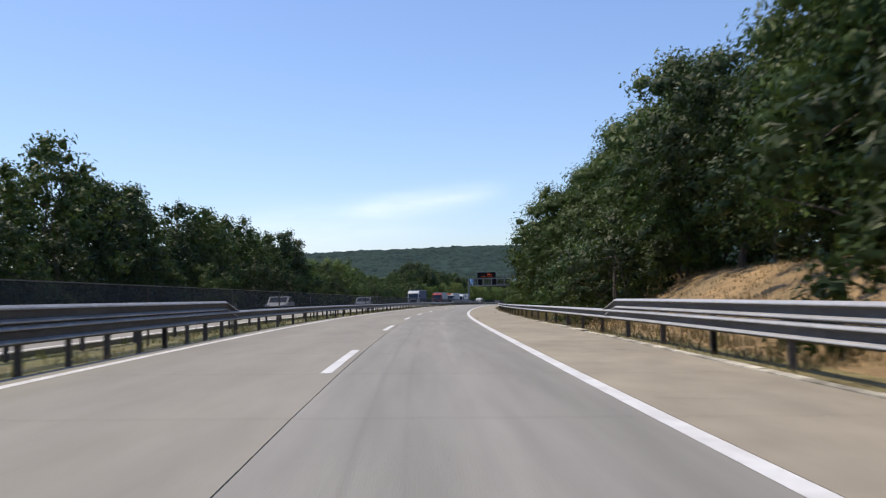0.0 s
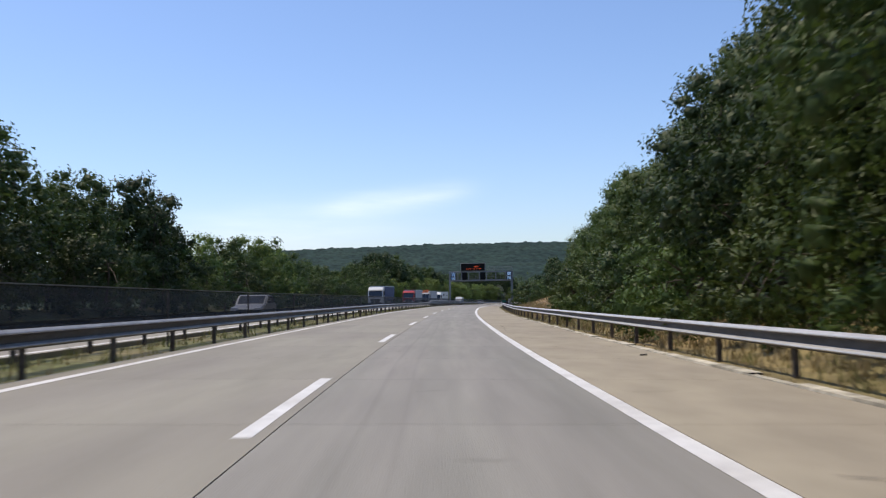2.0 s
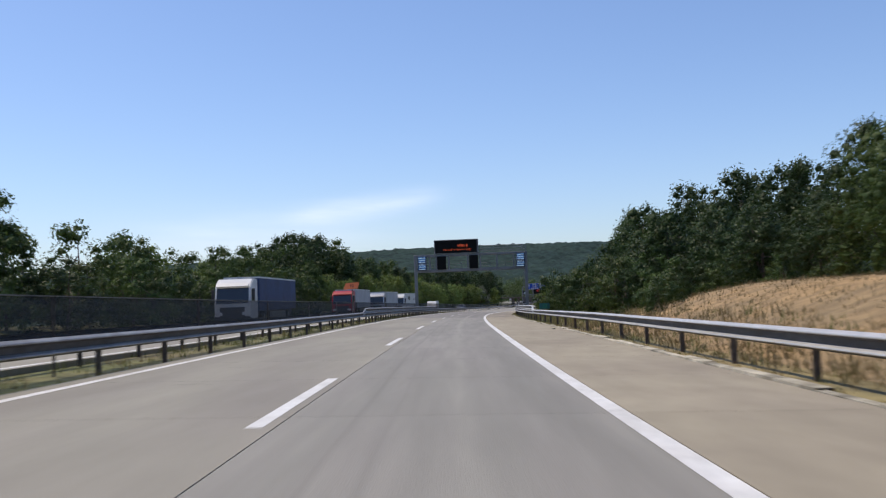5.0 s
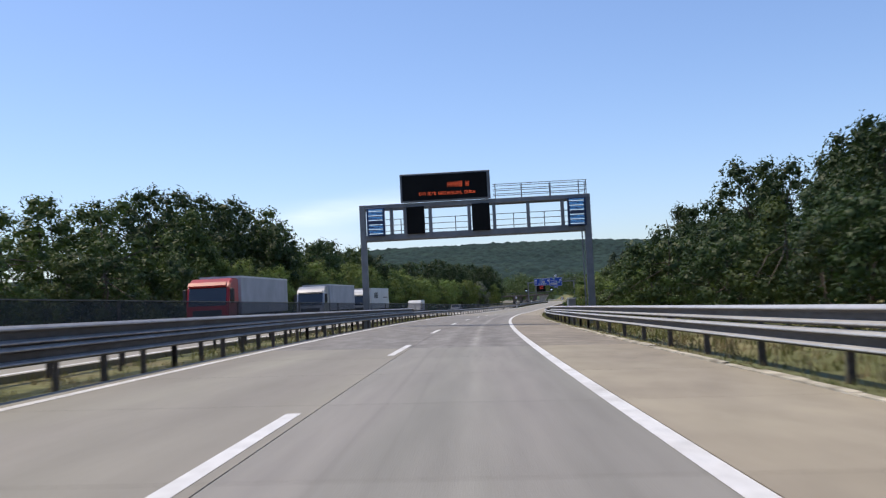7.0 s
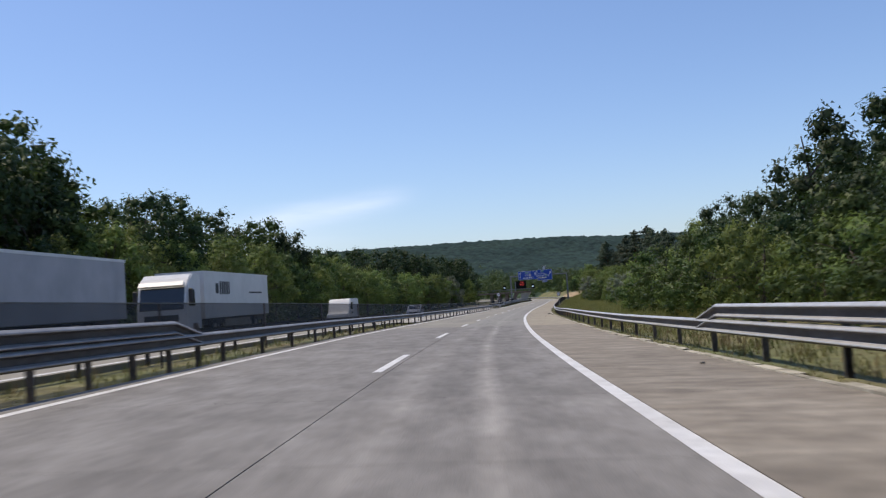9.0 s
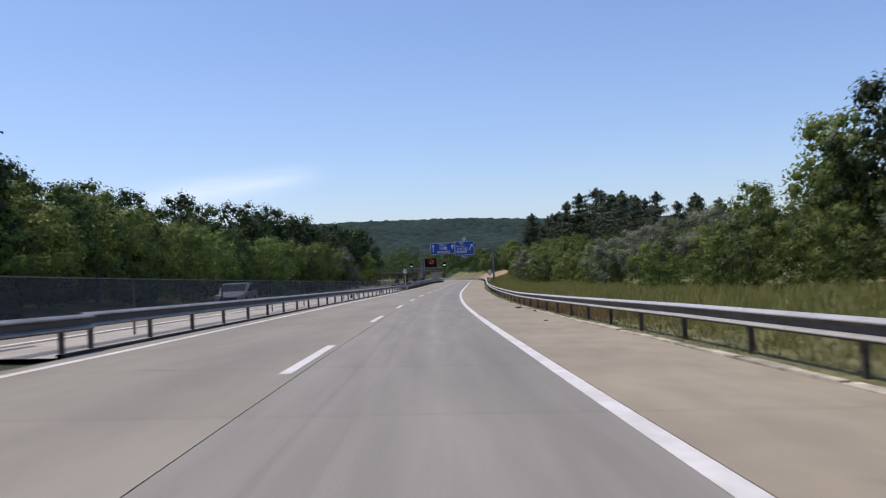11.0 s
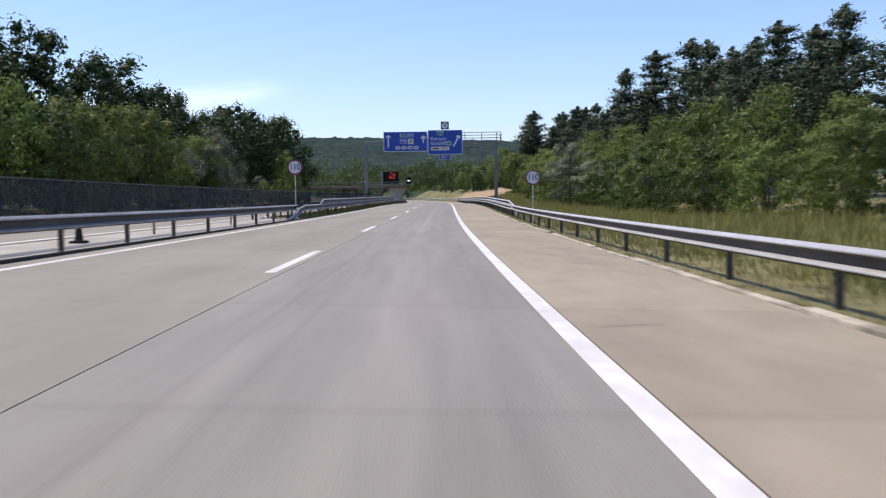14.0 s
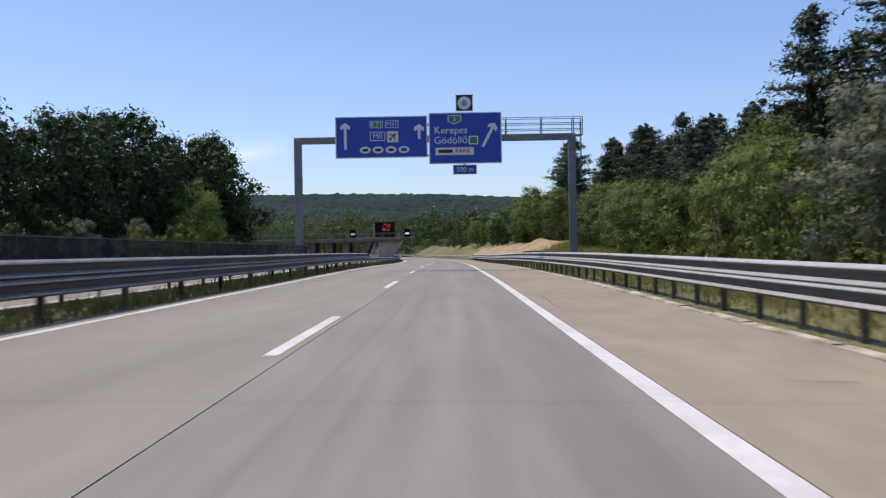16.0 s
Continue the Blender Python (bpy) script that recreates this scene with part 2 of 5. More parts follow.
# ---- materials ----
def surface(name, base, rough=0.7, metal=0.0, vary=0.25, grain=8.0, coarse=0.6, bump=0.15, bump_scale=60.0, second=None, spec=0.5, obj=0.0, island=0.0, stretch=(1, 1, 1), uv=False, tracks=None):
    """Two scales of tone, fine relief, and a share of random tone for each piece."""
    mat = bpy.data.materials.new(name)
    mat.use_nodes = True
    nt, ln = mat.node_tree.nodes, mat.node_tree.links
    bsdf = nt["Principled BSDF"]
    bsdf.inputs["Roughness"].default_value, bsdf.inputs["Metallic"].default_value = rough, metal
    bsdf.inputs["Specular IOR Level"].default_value = spec
    tc, mp = nt.new("ShaderNodeTexCoord"), nt.new("ShaderNodeMapping")
    mp.inputs["Scale"].default_value = stretch
    ln.new(tc.outputs["UV" if uv else "Object"], mp.inputs[0])
    n1, n2, n3 = (nt.new("ShaderNodeTexNoise") for _ in range(3))
    for n, sc, de in ((n1, grain, 4), (n2, coarse, 3), (n3, bump_scale, 3)):
        n.inputs["Scale"].default_value, n.inputs["Detail"].default_value = sc, de
        ln.new(mp.outputs[0], n.inputs["Vector"])
    mix = nt.new("ShaderNodeMix")
    mix.data_type = "RGBA"
    b2 = second or tuple(c * (1 - 0.45) for c in base)
    mix.inputs["A"].default_value, mix.inputs["B"].default_value = (*base, 1), (*b2, 1)
    ramp = nt.new("ShaderNodeMapRange")
    ramp.inputs["From Min"].default_value, ramp.inputs["From Max"].default_value = 0.38, 0.72
    ln.new(n2.outputs[0], ramp.inputs["Value"])
    ln.new(ramp.outputs[0], mix.inputs["Factor"])
    hsv = nt.new("ShaderNodeHueSaturation")
    ln.new(mix.outputs["Result"], hsv.inputs["Color"])
    val = nt.new("ShaderNodeMapRange")
    val.inputs["From Min"].default_value, val.inputs["From Max"].default_value = 0.3, 0.7
    val.inputs["To Min"].default_value, val.inputs["To Max"].default_value = 1 - vary, 1 + vary
    ln.new(n1.outputs[0], val.inputs["Value"])
    out = val.outputs[0]
    for share, node, sock in ((obj, "ShaderNodeObjectInfo", "Random"), (island, "ShaderNodeNewGeometry", "Random Per Island")):
        if share:
            nd = nt.new(node)
            mr = nt.new("ShaderNodeMapRange")
            mr.inputs["To Min"].default_value, mr.inputs["To Max"].default_value = 1 - share, 1 + share
            ln.new(nd.outputs[sock], mr.inputs["Value"])
            mu = nt.new("ShaderNodeMath")
            mu.operation = "MULTIPLY"
            ln.new(out, mu.inputs[0])
            ln.new(mr.outputs[0], mu.inputs[1])
            out = mu.outputs[0]
    if tracks:
        sx, mr, ramp2 = nt.new("ShaderNodeSeparateXYZ"), nt.new("ShaderNodeMapRange"), nt.new("ShaderNodeValToRGB")
        wob = nt.new("ShaderNodeTexNoise")
        wob.inputs["Scale"].default_value = 0.05
        ln.new(tc.outputs["UV"], wob.inputs["Vector"])
        ln.new(tc.outputs["UV"], sx.inputs[0])
        ad = nt.new("ShaderNodeMath")
        ad.operation = "MULTIPLY_ADD"
        ad.inputs[1].default_value = 0.35
        ln.new(wob.outputs[0], ad.inputs[0])
        ln.new(sx.outputs[0], ad.inputs[2])
        mr.inputs["From Min"].default_value, mr.inputs["From Max"].default_value = -4.5, 4.5
        ln.new(ad.outputs[0], mr.inputs["Value"])
        ln.new(mr.outputs[0], ramp2.inputs[0])
        ramp2.color_ramp.interpolation = "LINEAR"
        el_ = ramp2.color_ramp.elements
        while len(el_) < len(tracks):
            el_.new(0.5)
        for e_, (pos, tone) in zip(el_, tracks):
            e_.position, e_.color = (pos + 4.5) / 9.0, (tone, tone, tone, 1)
        mu = nt.new("ShaderNodeMath")
        mu.operation = "MULTIPLY"
        ln.new(out, mu.inputs[0])
        ln.new(ramp2.outputs[0], mu.inputs[1])
        out = mu.outputs[0]
    ln.new(out, hsv.inputs["Value"])
    ln.new(hsv.outputs[0], bsdf.inputs["Base Color"])
    if bump:
        bp = nt.new("ShaderNodeBump")
        bp.inputs["Strength"].default_value, bp.inputs["Distance"].default_value = bump, 0.02
        ln.new(n3.outputs[0], bp.inputs["Height"])
        ln.new(bp.outputs[0], bsdf.inputs["Normal"])
    return mat


def foliage(name, base, second, through=0.35, island=0.3, obj=0.2, rough=0.55):
    mat = bpy.data.materials.new(name)
    mat.use_nodes = True
    nt, ln = mat.node_tree.nodes, mat.node_tree.links
    nt.remove(nt["Principled BSDF"])
    out = nt["Material Output"]
    geo, info = nt.new("ShaderNodeNewGeometry"), nt.new("ShaderNodeObjectInfo")
    mix = nt.new("ShaderNodeMix")
    mix.data_type = "RGBA"
    mix.inputs["A"].default_value, mix.inputs["B"].default_value = (*base, 1), (*second, 1)
    tc, clump = nt.new("ShaderNodeTexCoord"), nt.new("ShaderNodeTexNoise")
    clump.inputs["Scale"].default_value, clump.inputs["Detail"].default_value = 0.75, 3.0
    ln.new(tc.outputs["Object"], clump.inputs["Vector"])
    leaf = nt.new("ShaderNodeMath")
    leaf.operation, leaf.inputs[1].default_value = "MULTIPLY", island
    ln.new(geo.outputs["Random Per Island"], leaf.inputs[0])
    tone = nt.new("ShaderNodeMapRange")
    tone.inputs["From Min"].default_value, tone.inputs["From Max"].default_value = 0.34, 0.66
    tone.inputs["To Max"].default_value = 1 - island
    ln.new(clump.outputs[0], tone.inputs["Value"])
    both = nt.new("ShaderNodeMath")
    both.operation = "ADD"
    ln.new(leaf.outputs[0], both.inputs[0])
    ln.new(tone.outputs[0], both.inputs[1])
    ln.new(both.outputs[0], mix.inputs["Factor"])
    hsv = nt.new("ShaderNodeHueSaturation")
    ln.new(mix.outputs["Result"], hsv.inputs["Color"])
    mr = nt.new("ShaderNodeMapRange")
    mr.inputs["To Min"].default_value, mr.inputs["To Max"].default_value = 1 - obj, 1 + obj
    ln.new(info.outputs["Random"], mr.inputs["Value"])
    ln.new(mr.outputs[0], hsv.inputs["Value"])
    hu = nt.new("ShaderNodeMapRange")
    hu.inputs["To Min"].default_value, hu.inputs["To Max"].default_value = 0.485, 0.51
    ln.new(info.outputs["Random"], hu.inputs["Value"])
    ln.new(hu.outputs[0], hsv.inputs["Hue"])
    pb = nt.new("ShaderNodeBsdfPrincipled")
    pb.inputs["Roughness"].default_value = rough
    pb.inputs["Specular IOR Level"].default_value = 0.35
    tr = nt.new("ShaderNodeBsdfTranslucent")
    ms = nt.new("ShaderNodeMixShader")
    ms.inputs[0].default_value = through
    ln.new(hsv.outputs[0], pb.inputs["Base Color"])
    ln.new(hsv.outputs[0], tr.inputs["Color"])
    ln.new(pb.outputs[0], ms.inputs[1])
    ln.new(tr.outputs[0], ms.inputs[2])
    ln.new(ms.outputs[0], out.inputs[0])
    return mat


def glowing(name, color, strength, base=(0.02, 0.02, 0.02)):
    mat = bpy.data.materials.new(name)
    mat.use_nodes = True
    b = mat.node_tree.nodes["Principled BSDF"]
    b.inputs["Base Color"].default_value = (*base, 1)
    b.inputs["Emission Color"].default_value, b.inputs["Emission Strength"].default_value = (*color, 1), strength
    return mat


concrete_lane = surface("concrete_lane", (0.284, 0.268, 0.216), 0.8, vary=0.09, grain=1.6, coarse=0.4, bump=0.2, bump_scale=45, second=(0.236, 0.218, 0.184), obj=0.04, stretch=(1.3, 0.22, 1), uv=True, tracks=((-4.5, 0.96), (-3.0, 0.93), (-2.0, 1.02), (-1.0, 0.93), (0.2, 1.0)))
concrete_wheel = surface("concrete_wheel", (0.230, 0.222, 0.190), 0.75, vary=0.10, grain=1.8, coarse=0.5, bump=0.15, bump_scale=45, second=(0.268, 0.251, 0.222), obj=0.04, stretch=(1.8, 0.12, 1), uv=True, tracks=((0.2, 1.06), (1.05, 1.0), (1.10, 0.86), (1.15, 1.0), (1.43, 0.99), (1.48, 0.91), (1.53, 1.0), (1.95, 1.0), (2.2, 1.12), (2.45, 1.0), (3.3, 0.92), (4.0, 1.02)))
concrete_old = surface("concrete_old", (0.178, 0.168, 0.152), 0.85, vary=0.12, grain=4.2, coarse=1.1, bump=0.3, bump_scale=30, second=(0.262, 0.250, 0.230), obj=0.06, stretch=(1.5, 0.5, 1), uv=True, tracks=((-4.5, 0.95), (-2.5, 1.0), (0, 0.93), (0.75, 1.0), (1.15, 1.18), (1.45, 0.9), (1.95, 0.92), (2.2, 1.42), (2.42, 0.92), (3.0, 0.92), (3.4, 1.12), (4.4, 1.0)))
concrete_side = surface("concrete_side", (0.322, 0.284, 0.206), 0.85, vary=0.11, grain=1.3, coarse=0.35, bump=0.25, bump_scale=40, second=(0.272, 0.236, 0.176), obj=0.05, uv=True, stretch=(1.2, 0.5, 1))
concrete_old_side = surface("concrete_old_side", (0.205, 0.178, 0.138), 0.88, vary=0.22, grain=2.6, coarse=0.9, bump=0.4, bump_scale=25, second=(0.310, 0.275, 0.218), obj=0.08, uv=True, stretch=(0.9, 1.3, 1))
concrete_kerb = surface("concrete_kerb", (0.54, 0.50, 0.40), 0.9, vary=0.25, grain=5, coarse=1.2, bump=0.5, bump_scale=25, second=(0.200, 0.184, 0.136), obj=0.15)
concrete_grey = surface("concrete_grey", (0.288, 0.280, 0.264), 0.85, vary=0.18, grain=2, coarse=0.3, bump=0.2)
bridge_concrete = surface("bridge_concrete", (0.15, 0.125, 0.105), 0.9, vary=0.3, grain=0.8, coarse=0.15, bump=0.2, second=(0.10, 0.075, 0.06))
concrete_pale = surface("concrete_pale", (0.40, 0.385, 0.345), 0.85, vary=0.12, grain=1.5, coarse=0.3, bump=0.2, second=(0.33, 0.31, 0.27))
joint_fill = surface("joint_fill", (0.035, 0.033, 0.03), 0.9, vary=0.3, bump=0.1)
asphalt = surface("asphalt", (0.06, 0.06, 0.06), 0.9, vary=0.2, bump=0.4)
white_line = surface("white_line", (0.720, 0.720, 0.702), 0.6, vary=0.12, grain=6, coarse=0.9, bump=0.3, bump_scale=90, second=(0.58, 0.57, 0.54))
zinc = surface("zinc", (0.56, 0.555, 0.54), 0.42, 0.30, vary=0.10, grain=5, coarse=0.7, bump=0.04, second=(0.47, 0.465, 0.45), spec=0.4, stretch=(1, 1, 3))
# near-black zinc: shade of the beam's trough, undersides and back, put into the colour
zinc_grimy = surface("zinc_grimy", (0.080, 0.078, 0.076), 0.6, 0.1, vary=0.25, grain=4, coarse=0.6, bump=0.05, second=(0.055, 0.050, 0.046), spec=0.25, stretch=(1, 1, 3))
zinc_aged = surface("zinc_aged", (0.34, 0.335, 0.325), 0.5, 0.25, vary=0.2, grain=5, coarse=0.8, bump=0.05, second=(0.24, 0.23, 0.22), spec=0.4)
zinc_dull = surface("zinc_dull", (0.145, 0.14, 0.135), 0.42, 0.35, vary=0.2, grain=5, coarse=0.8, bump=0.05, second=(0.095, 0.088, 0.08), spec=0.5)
post_steel = surface("post_steel", (0.105, 0.09, 0.08), 0.65, 0.3, vary=0.3, grain=9, coarse=2, bump=0.2, second=(0.065, 0.048, 0.038), obj=0.25)
gantry_steel = surface("gantry_steel", (0.20, 0.205, 0.21), 0.55, 0.25, vary=0.12, grain=3, coarse=0.5, bump=0.05, second=(0.15, 0.155, 0.16))
panel_black = surface("panel_black", (0.010, 0.010, 0.010), 0.7, vary=0.2, grain=30, bump=0.05, spec=0.1)
panel_frame = surface("panel_frame", (0.16, 0.165, 0.17), 0.5, 0.3, vary=0.1, bump=0.03)
amber = glowing("amber", (1.0, 0.14, 0.03), 0.6)
led_red = glowing("led_red", (1.0, 0.06, 0.03), 0.32)
led_blue = glowing("led_blue", (0.10, 0.42, 1.0), 0.75)
led_white = glowing("led_white", (0.65, 0.86, 1.0), 0.8)
panel_navy = surface("panel_navy", (0.012, 0.03, 0.09), 0.4, vary=0.15, bump=0.03)
sign_blue = surface("sign_blue", (0.012, 0.06, 0.37), 0.45, vary=0.06, grain=3, coarse=0.6, bump=0.02, second=(0.012, 0.05, 0.31))
sign_white = surface("sign_white", (0.686, 0.695, 0.704), 0.5, vary=0.05, bump=0.02, second=(0.616, 0.625, 0.634))
sign_green = surface("sign_green", (0.02, 0.24, 0.12), 0.5, vary=0.06, bump=0.02)
sign_teal = surface("sign_teal", (0.01, 0.12, 0.11), 0.5, vary=0.08, bump=0.02)
sign_orange = surface("sign_orange", (0.85, 0.22, 0.08), 0.55, vary=0.08, bump=0.02, second=(0.78, 0.18, 0.06))
sign_red = surface("sign_red", (0.20, 0.025, 0.03), 0.5, vary=0.06, bump=0.02)
sign_black = surface("sign_black", (0.02, 0.02, 0.022), 0.6, vary=0.1, bump=0.02)
sign_cream = surface("sign_cream", (0.72, 0.68, 0.58), 0.55, vary=0.05, bump=0.02, second=(0.66, 0.62, 0.52))
sign_back = surface("sign_back", (0.32, 0.33, 0.34), 0.45, 0.6, vary=0.1, bump=0.03)
paint_white = surface("paint_white", (0.651, 0.660, 0.660), 0.35, vary=0.05, grain=1.5, bump=0.01, second=(0.581, 0.590, 0.590))
paint_red = surface("paint_red", (0.42, 0.02, 0.025), 0.35, vary=0.06, bump=0.01)
paint_silver = surface("paint_silver", (0.45, 0.46, 0.48), 0.3, 0.4, vary=0.05, bump=0.01)
tarp_blue = surface("tarp_blue", (0.014, 0.03, 0.10), 0.6, vary=0.12, grain=1.2, bump=0.15, bump_scale=4, second=(0.02, 0.045, 0.14))
tarp_grey = surface("tarp_grey", (0.42, 0.43, 0.45), 0.6, vary=0.08, grain=1.0, bump=0.2, bump_scale=3, second=(0.34, 0.35, 0.37))
glass_dark = surface("glass_dark", (0.012, 0.015, 0.018), 0.08, vary=0.05, bump=0.0, spec=0.8)
rubber = surface("rubber", (0.02, 0.02, 0.02), 0.85, vary=0.2, bump=0.2)
plastic_dark = surface("plastic_dark", (0.03, 0.03, 0.032), 0.6, vary=0.1, bump=0.05)
lamp_glass = surface("lamp_glass", (0.75, 0.76, 0.78), 0.15, vary=0.05, bump=0.0)
cabinet_paint = surface("cabinet_paint", (0.581, 0.590, 0.581), 0.5, vary=0.1, grain=3, bump=0.05, second=(0.484, 0.493, 0.484))
bark = surface("bark", (0.10, 0.08, 0.06), 0.9, vary=0.35, grain=7, coarse=1.0, bump=0.8, bump_scale=14, second=(0.06, 0.05, 0.04), stretch=(1, 1, 0.25))
bark_pine = surface("bark_pine", (0.20, 0.11, 0.06), 0.9, vary=0.35, grain=7, coarse=0.5, bump=0.8, bump_scale=14, second=(0.09, 0.065, 0.05), stretch=(1, 1, 0.3))
leaf_a = foliage("leaf_a", (0.050, 0.088, 0.019), (0.084, 0.130, 0.029), through=0.3)
leaf_b = foliage("leaf_b", (0.025, 0.050, 0.013), (0.044, 0.076, 0.018), through=0.28)
leaf_c = foliage("leaf_c", (0.120, 0.180, 0.042), (0.198, 0.258, 0.068), through=0.45)
leaf_silver = foliage("leaf_silver", (0.14, 0.175, 0.105), (0.26, 0.29, 0.205))
leaf_pine = foliage("leaf_pine", (0.028, 0.050, 0.025), (0.055, 0.082, 0.040), through=0.15)
leaf_far = foliage("leaf_far", (0.062, 0.104, 0.030), (0.108, 0.154, 0.046), through=0.3)
grass_dry = foliage("grass_dry", (0.20, 0.165, 0.078), (0.34, 0.28, 0.14), through=0.3)
grass_green = foliage("grass_green", (0.12, 0.150, 0.045), (0.25, 0.25, 0.085), through=0.3)

weeds = foliage("weeds", (0.150, 0.175, 0.045), (0.300, 0.290, 0.090), through=0.35)
grass_dark = foliage("grass_dark", (0.050, 0.072, 0.022), (0.120, 0.125, 0.045), through=0.3)
grass_rust = foliage("grass_rust", (0.22, 0.125, 0.055), (0.34, 0.21, 0.10), through=0.3)

# open ground: grass and dry soil
soil = surface("soil", (0.170, 0.157, 0.064), 0.95, vary=0.35, grain=1.2, coarse=0.055, bump=0.6, bump_scale=5, second=(0.281, 0.200, 0.089))
straw = surface("straw", (0.325, 0.218, 0.102), 0.95, vary=0.3, grain=1.5, coarse=0.25, bump=0.8, bump_scale=6, second=(0.215, 0.160, 0.085))
# canopy green pulled towards blue and lifted: distance haze mixed into the base colour
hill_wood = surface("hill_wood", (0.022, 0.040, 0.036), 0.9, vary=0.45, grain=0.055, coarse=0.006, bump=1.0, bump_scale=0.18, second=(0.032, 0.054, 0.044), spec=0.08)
bare_earth = surface("bare_earth", (0.36, 0.265, 0.155), 0.95, vary=0.3, grain=1.5, coarse=0.3, bump=0.8, bump_scale=6, second=(0.27, 0.20, 0.115))
meadow = surface("meadow", (0.125, 0.135, 0.048), 0.95, vary=0.35, grain=1.2, coarse=0.09, bump=0.7, bump_scale=6, second=(0.205, 0.172, 0.075))
wood_floor = surface("wood_floor", (0.030, 0.060, 0.022), 0.95, vary=0.4, grain=0.2, coarse=0.02, bump=1.0, bump_scale=0.5, second=(0.05, 0.085, 0.03))
median_soil = surface("median_soil", (0.119, 0.128, 0.043), 0.95, vary=0.4, grain=2.0, coarse=0.25, bump=0.8, bump_scale=8, second=(0.187, 0.153, 0.076))

# screen of dark woven mesh: lets most light through between its threads
screen_mesh = bpy.data.materials.new("screen_mesh")
screen_mesh.use_nodes = True
_n, _l = screen_mesh.node_tree.nodes, screen_mesh.node_tree.links
_tr, _mx, _no = _n.new("ShaderNodeBsdfTransparent"), _n.new("ShaderNodeMixShader"), _n.new("ShaderNodeTexNoise")
_n["Principled BSDF"].inputs["Base Color"].default_value = (0.030, 0.031, 0.034, 1)
_n["Principled BSDF"].inputs["Roughness"].default_value = 0.8
_no.inputs["Scale"].default_value = 0.6
_mr = _n.new("ShaderNodeMapRange")
_mr.inputs["To Min"].default_value, _mr.inputs["To Max"].default_value = 0.58, 0.82
_l.new(_no.outputs[0], _mr.inputs["Value"])
_l.new(_mr.outputs[0], _mx.inputs[0])
_l.new(_tr.outputs[0], _mx.inputs[1])
_l.new(_n["Principled BSDF"].outputs[0], _mx.inputs[2])
_l.new(_mx.outputs[0], _n["Material Output"].inputs[0])

# ---- ground, hill ----
MID_TURN = line(300)[3]


def build_ground():
    ss = [-400, -250, -150, -90] + [float(v) for v in range(-60, 760, 6)] + [780, 820, 880, 960, 1060, 1200, 1400, 1700, 2200, 3000, 4200]
    lats = [-2600, -1500, -900, -500, -300, -200, -140, -100, -75, -60, -50, -42, -36, -31, -28, -26, -24, -22, -20.5, -19.4, -18.5, -12, -5.9, 0,
            6.45, 7.0, 7.5, 8.0, 8.6, 9.2, 10, 11, 12, 13, 14, 15, 17, 20, 24, 30, 38, 50, 65, 85, 110, 150, 210, 300, 500, 900, 1500, 2600]
    bm = bmesh.new()
    grid = []
    for s in ss:
        row = []
        for lat in lats:
            near = min(max(lat, -120.0), 120.0)
            p = at(s, near, ground_up(s, lat))
            p += Vector((math.cos(MID_TURN), math.sin(MID_TURN), 0)) * (lat - near)
            p.z -= max(at(s, near).z - at(700, near).z, 0.0) * smooth(700, 800, s) + 7 * smooth(760, 960, s)
            p.z += 18 * smooth(900, 1750, p.y) * smooth(-900, 100, p.x)
            row.append(bm.verts.new(p))
        grid.append(row)
    for i in range(len(ss) - 1):
        for j in range(len(lats) - 1):
            f = bm.faces.new((grid[i][j], grid[i][j + 1], grid[i + 1][j + 1], grid[i + 1][j]))
            f.smooth = True
            bank = (10 < ss[i] < 66 or 138 < ss[i] < 208) and 7.7 < lats[j] < 20
            if bank or (592 < ss[i] < 700 and 9 < lats[j] < 24):
                f.material_index = 1
            elif -18.6 < lats[j] < 6:
                f.material_index = 2
            if 330 < ss[i] < 592 and lats[j] > 7.4 or lats[j] < -19 or lats[j] > 6.4 and ss[i] > 214:
                f.material_index = 4
            if ss[i] > 730 or lats[j] > 55 or lats[j] < -45:
                f.material_index = 3
    me = bpy.data.meshes.new("ground")
    bm.to_mesh(me)
    bm.free()
    for m in (soil, straw, median_soil, wood_floor, meadow):
        me.materials.append(m)
    tagged(new("ground", me), "dry summer grass and bare earth beside the motorway", "ground", kind="structure")


def build_hill():
    nx, ny = 400, 130
    verts, faces = [], []
    for j in range(ny + 1):
        for i in range(nx + 1):
            x, y = -950 + 2300 * i / nx, 960 + 900 * j / ny
            ridge = lerp_table(x, ((-900, 40), (-400, 60), (-160, 76), (60, 84), (250, 89), (450, 88), (700, 84), (1200, 70)))
            z = ridge * (0.42 * smooth(960, 1250, y) + 0.58 * smooth(1330, 1700, y)) - 3
            z += 4 * noise.noise(Vector((x * 0.006, y * 0.006, 1)))
            d = noise.voronoi(Vector((x * 0.085, y * 0.085, 0)))[0][0]
            z += 6.5 * (0.75 - d) + 2.5 * noise.noise(Vector((x * 0.21, y * 0.21, 3)))
            verts.append((x * 2.15, 1750 + (y - 960) * 2.5, z * 2.15))
    for j in range(ny):
        for i in range(nx):
            a = j * (nx + 1) + i
            faces.append((a, a + 1, a + nx + 2, a + nx + 1))
    me = bpy.data.meshes.new("backdrop")
    me.from_pydata(verts, [], faces)
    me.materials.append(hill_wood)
    for f in me.polygons:
        f.use_smooth = True
    tagged(new("backdrop", me), "long low hill covered in dark green woodland", "hill", kind="structure")


# ---- pavement ----
def flat(bm, s0, s1, l0, l1, up, step=5.0):
    return sweep(bm, [(l0, up), (l1, up)], s0, s1, step)


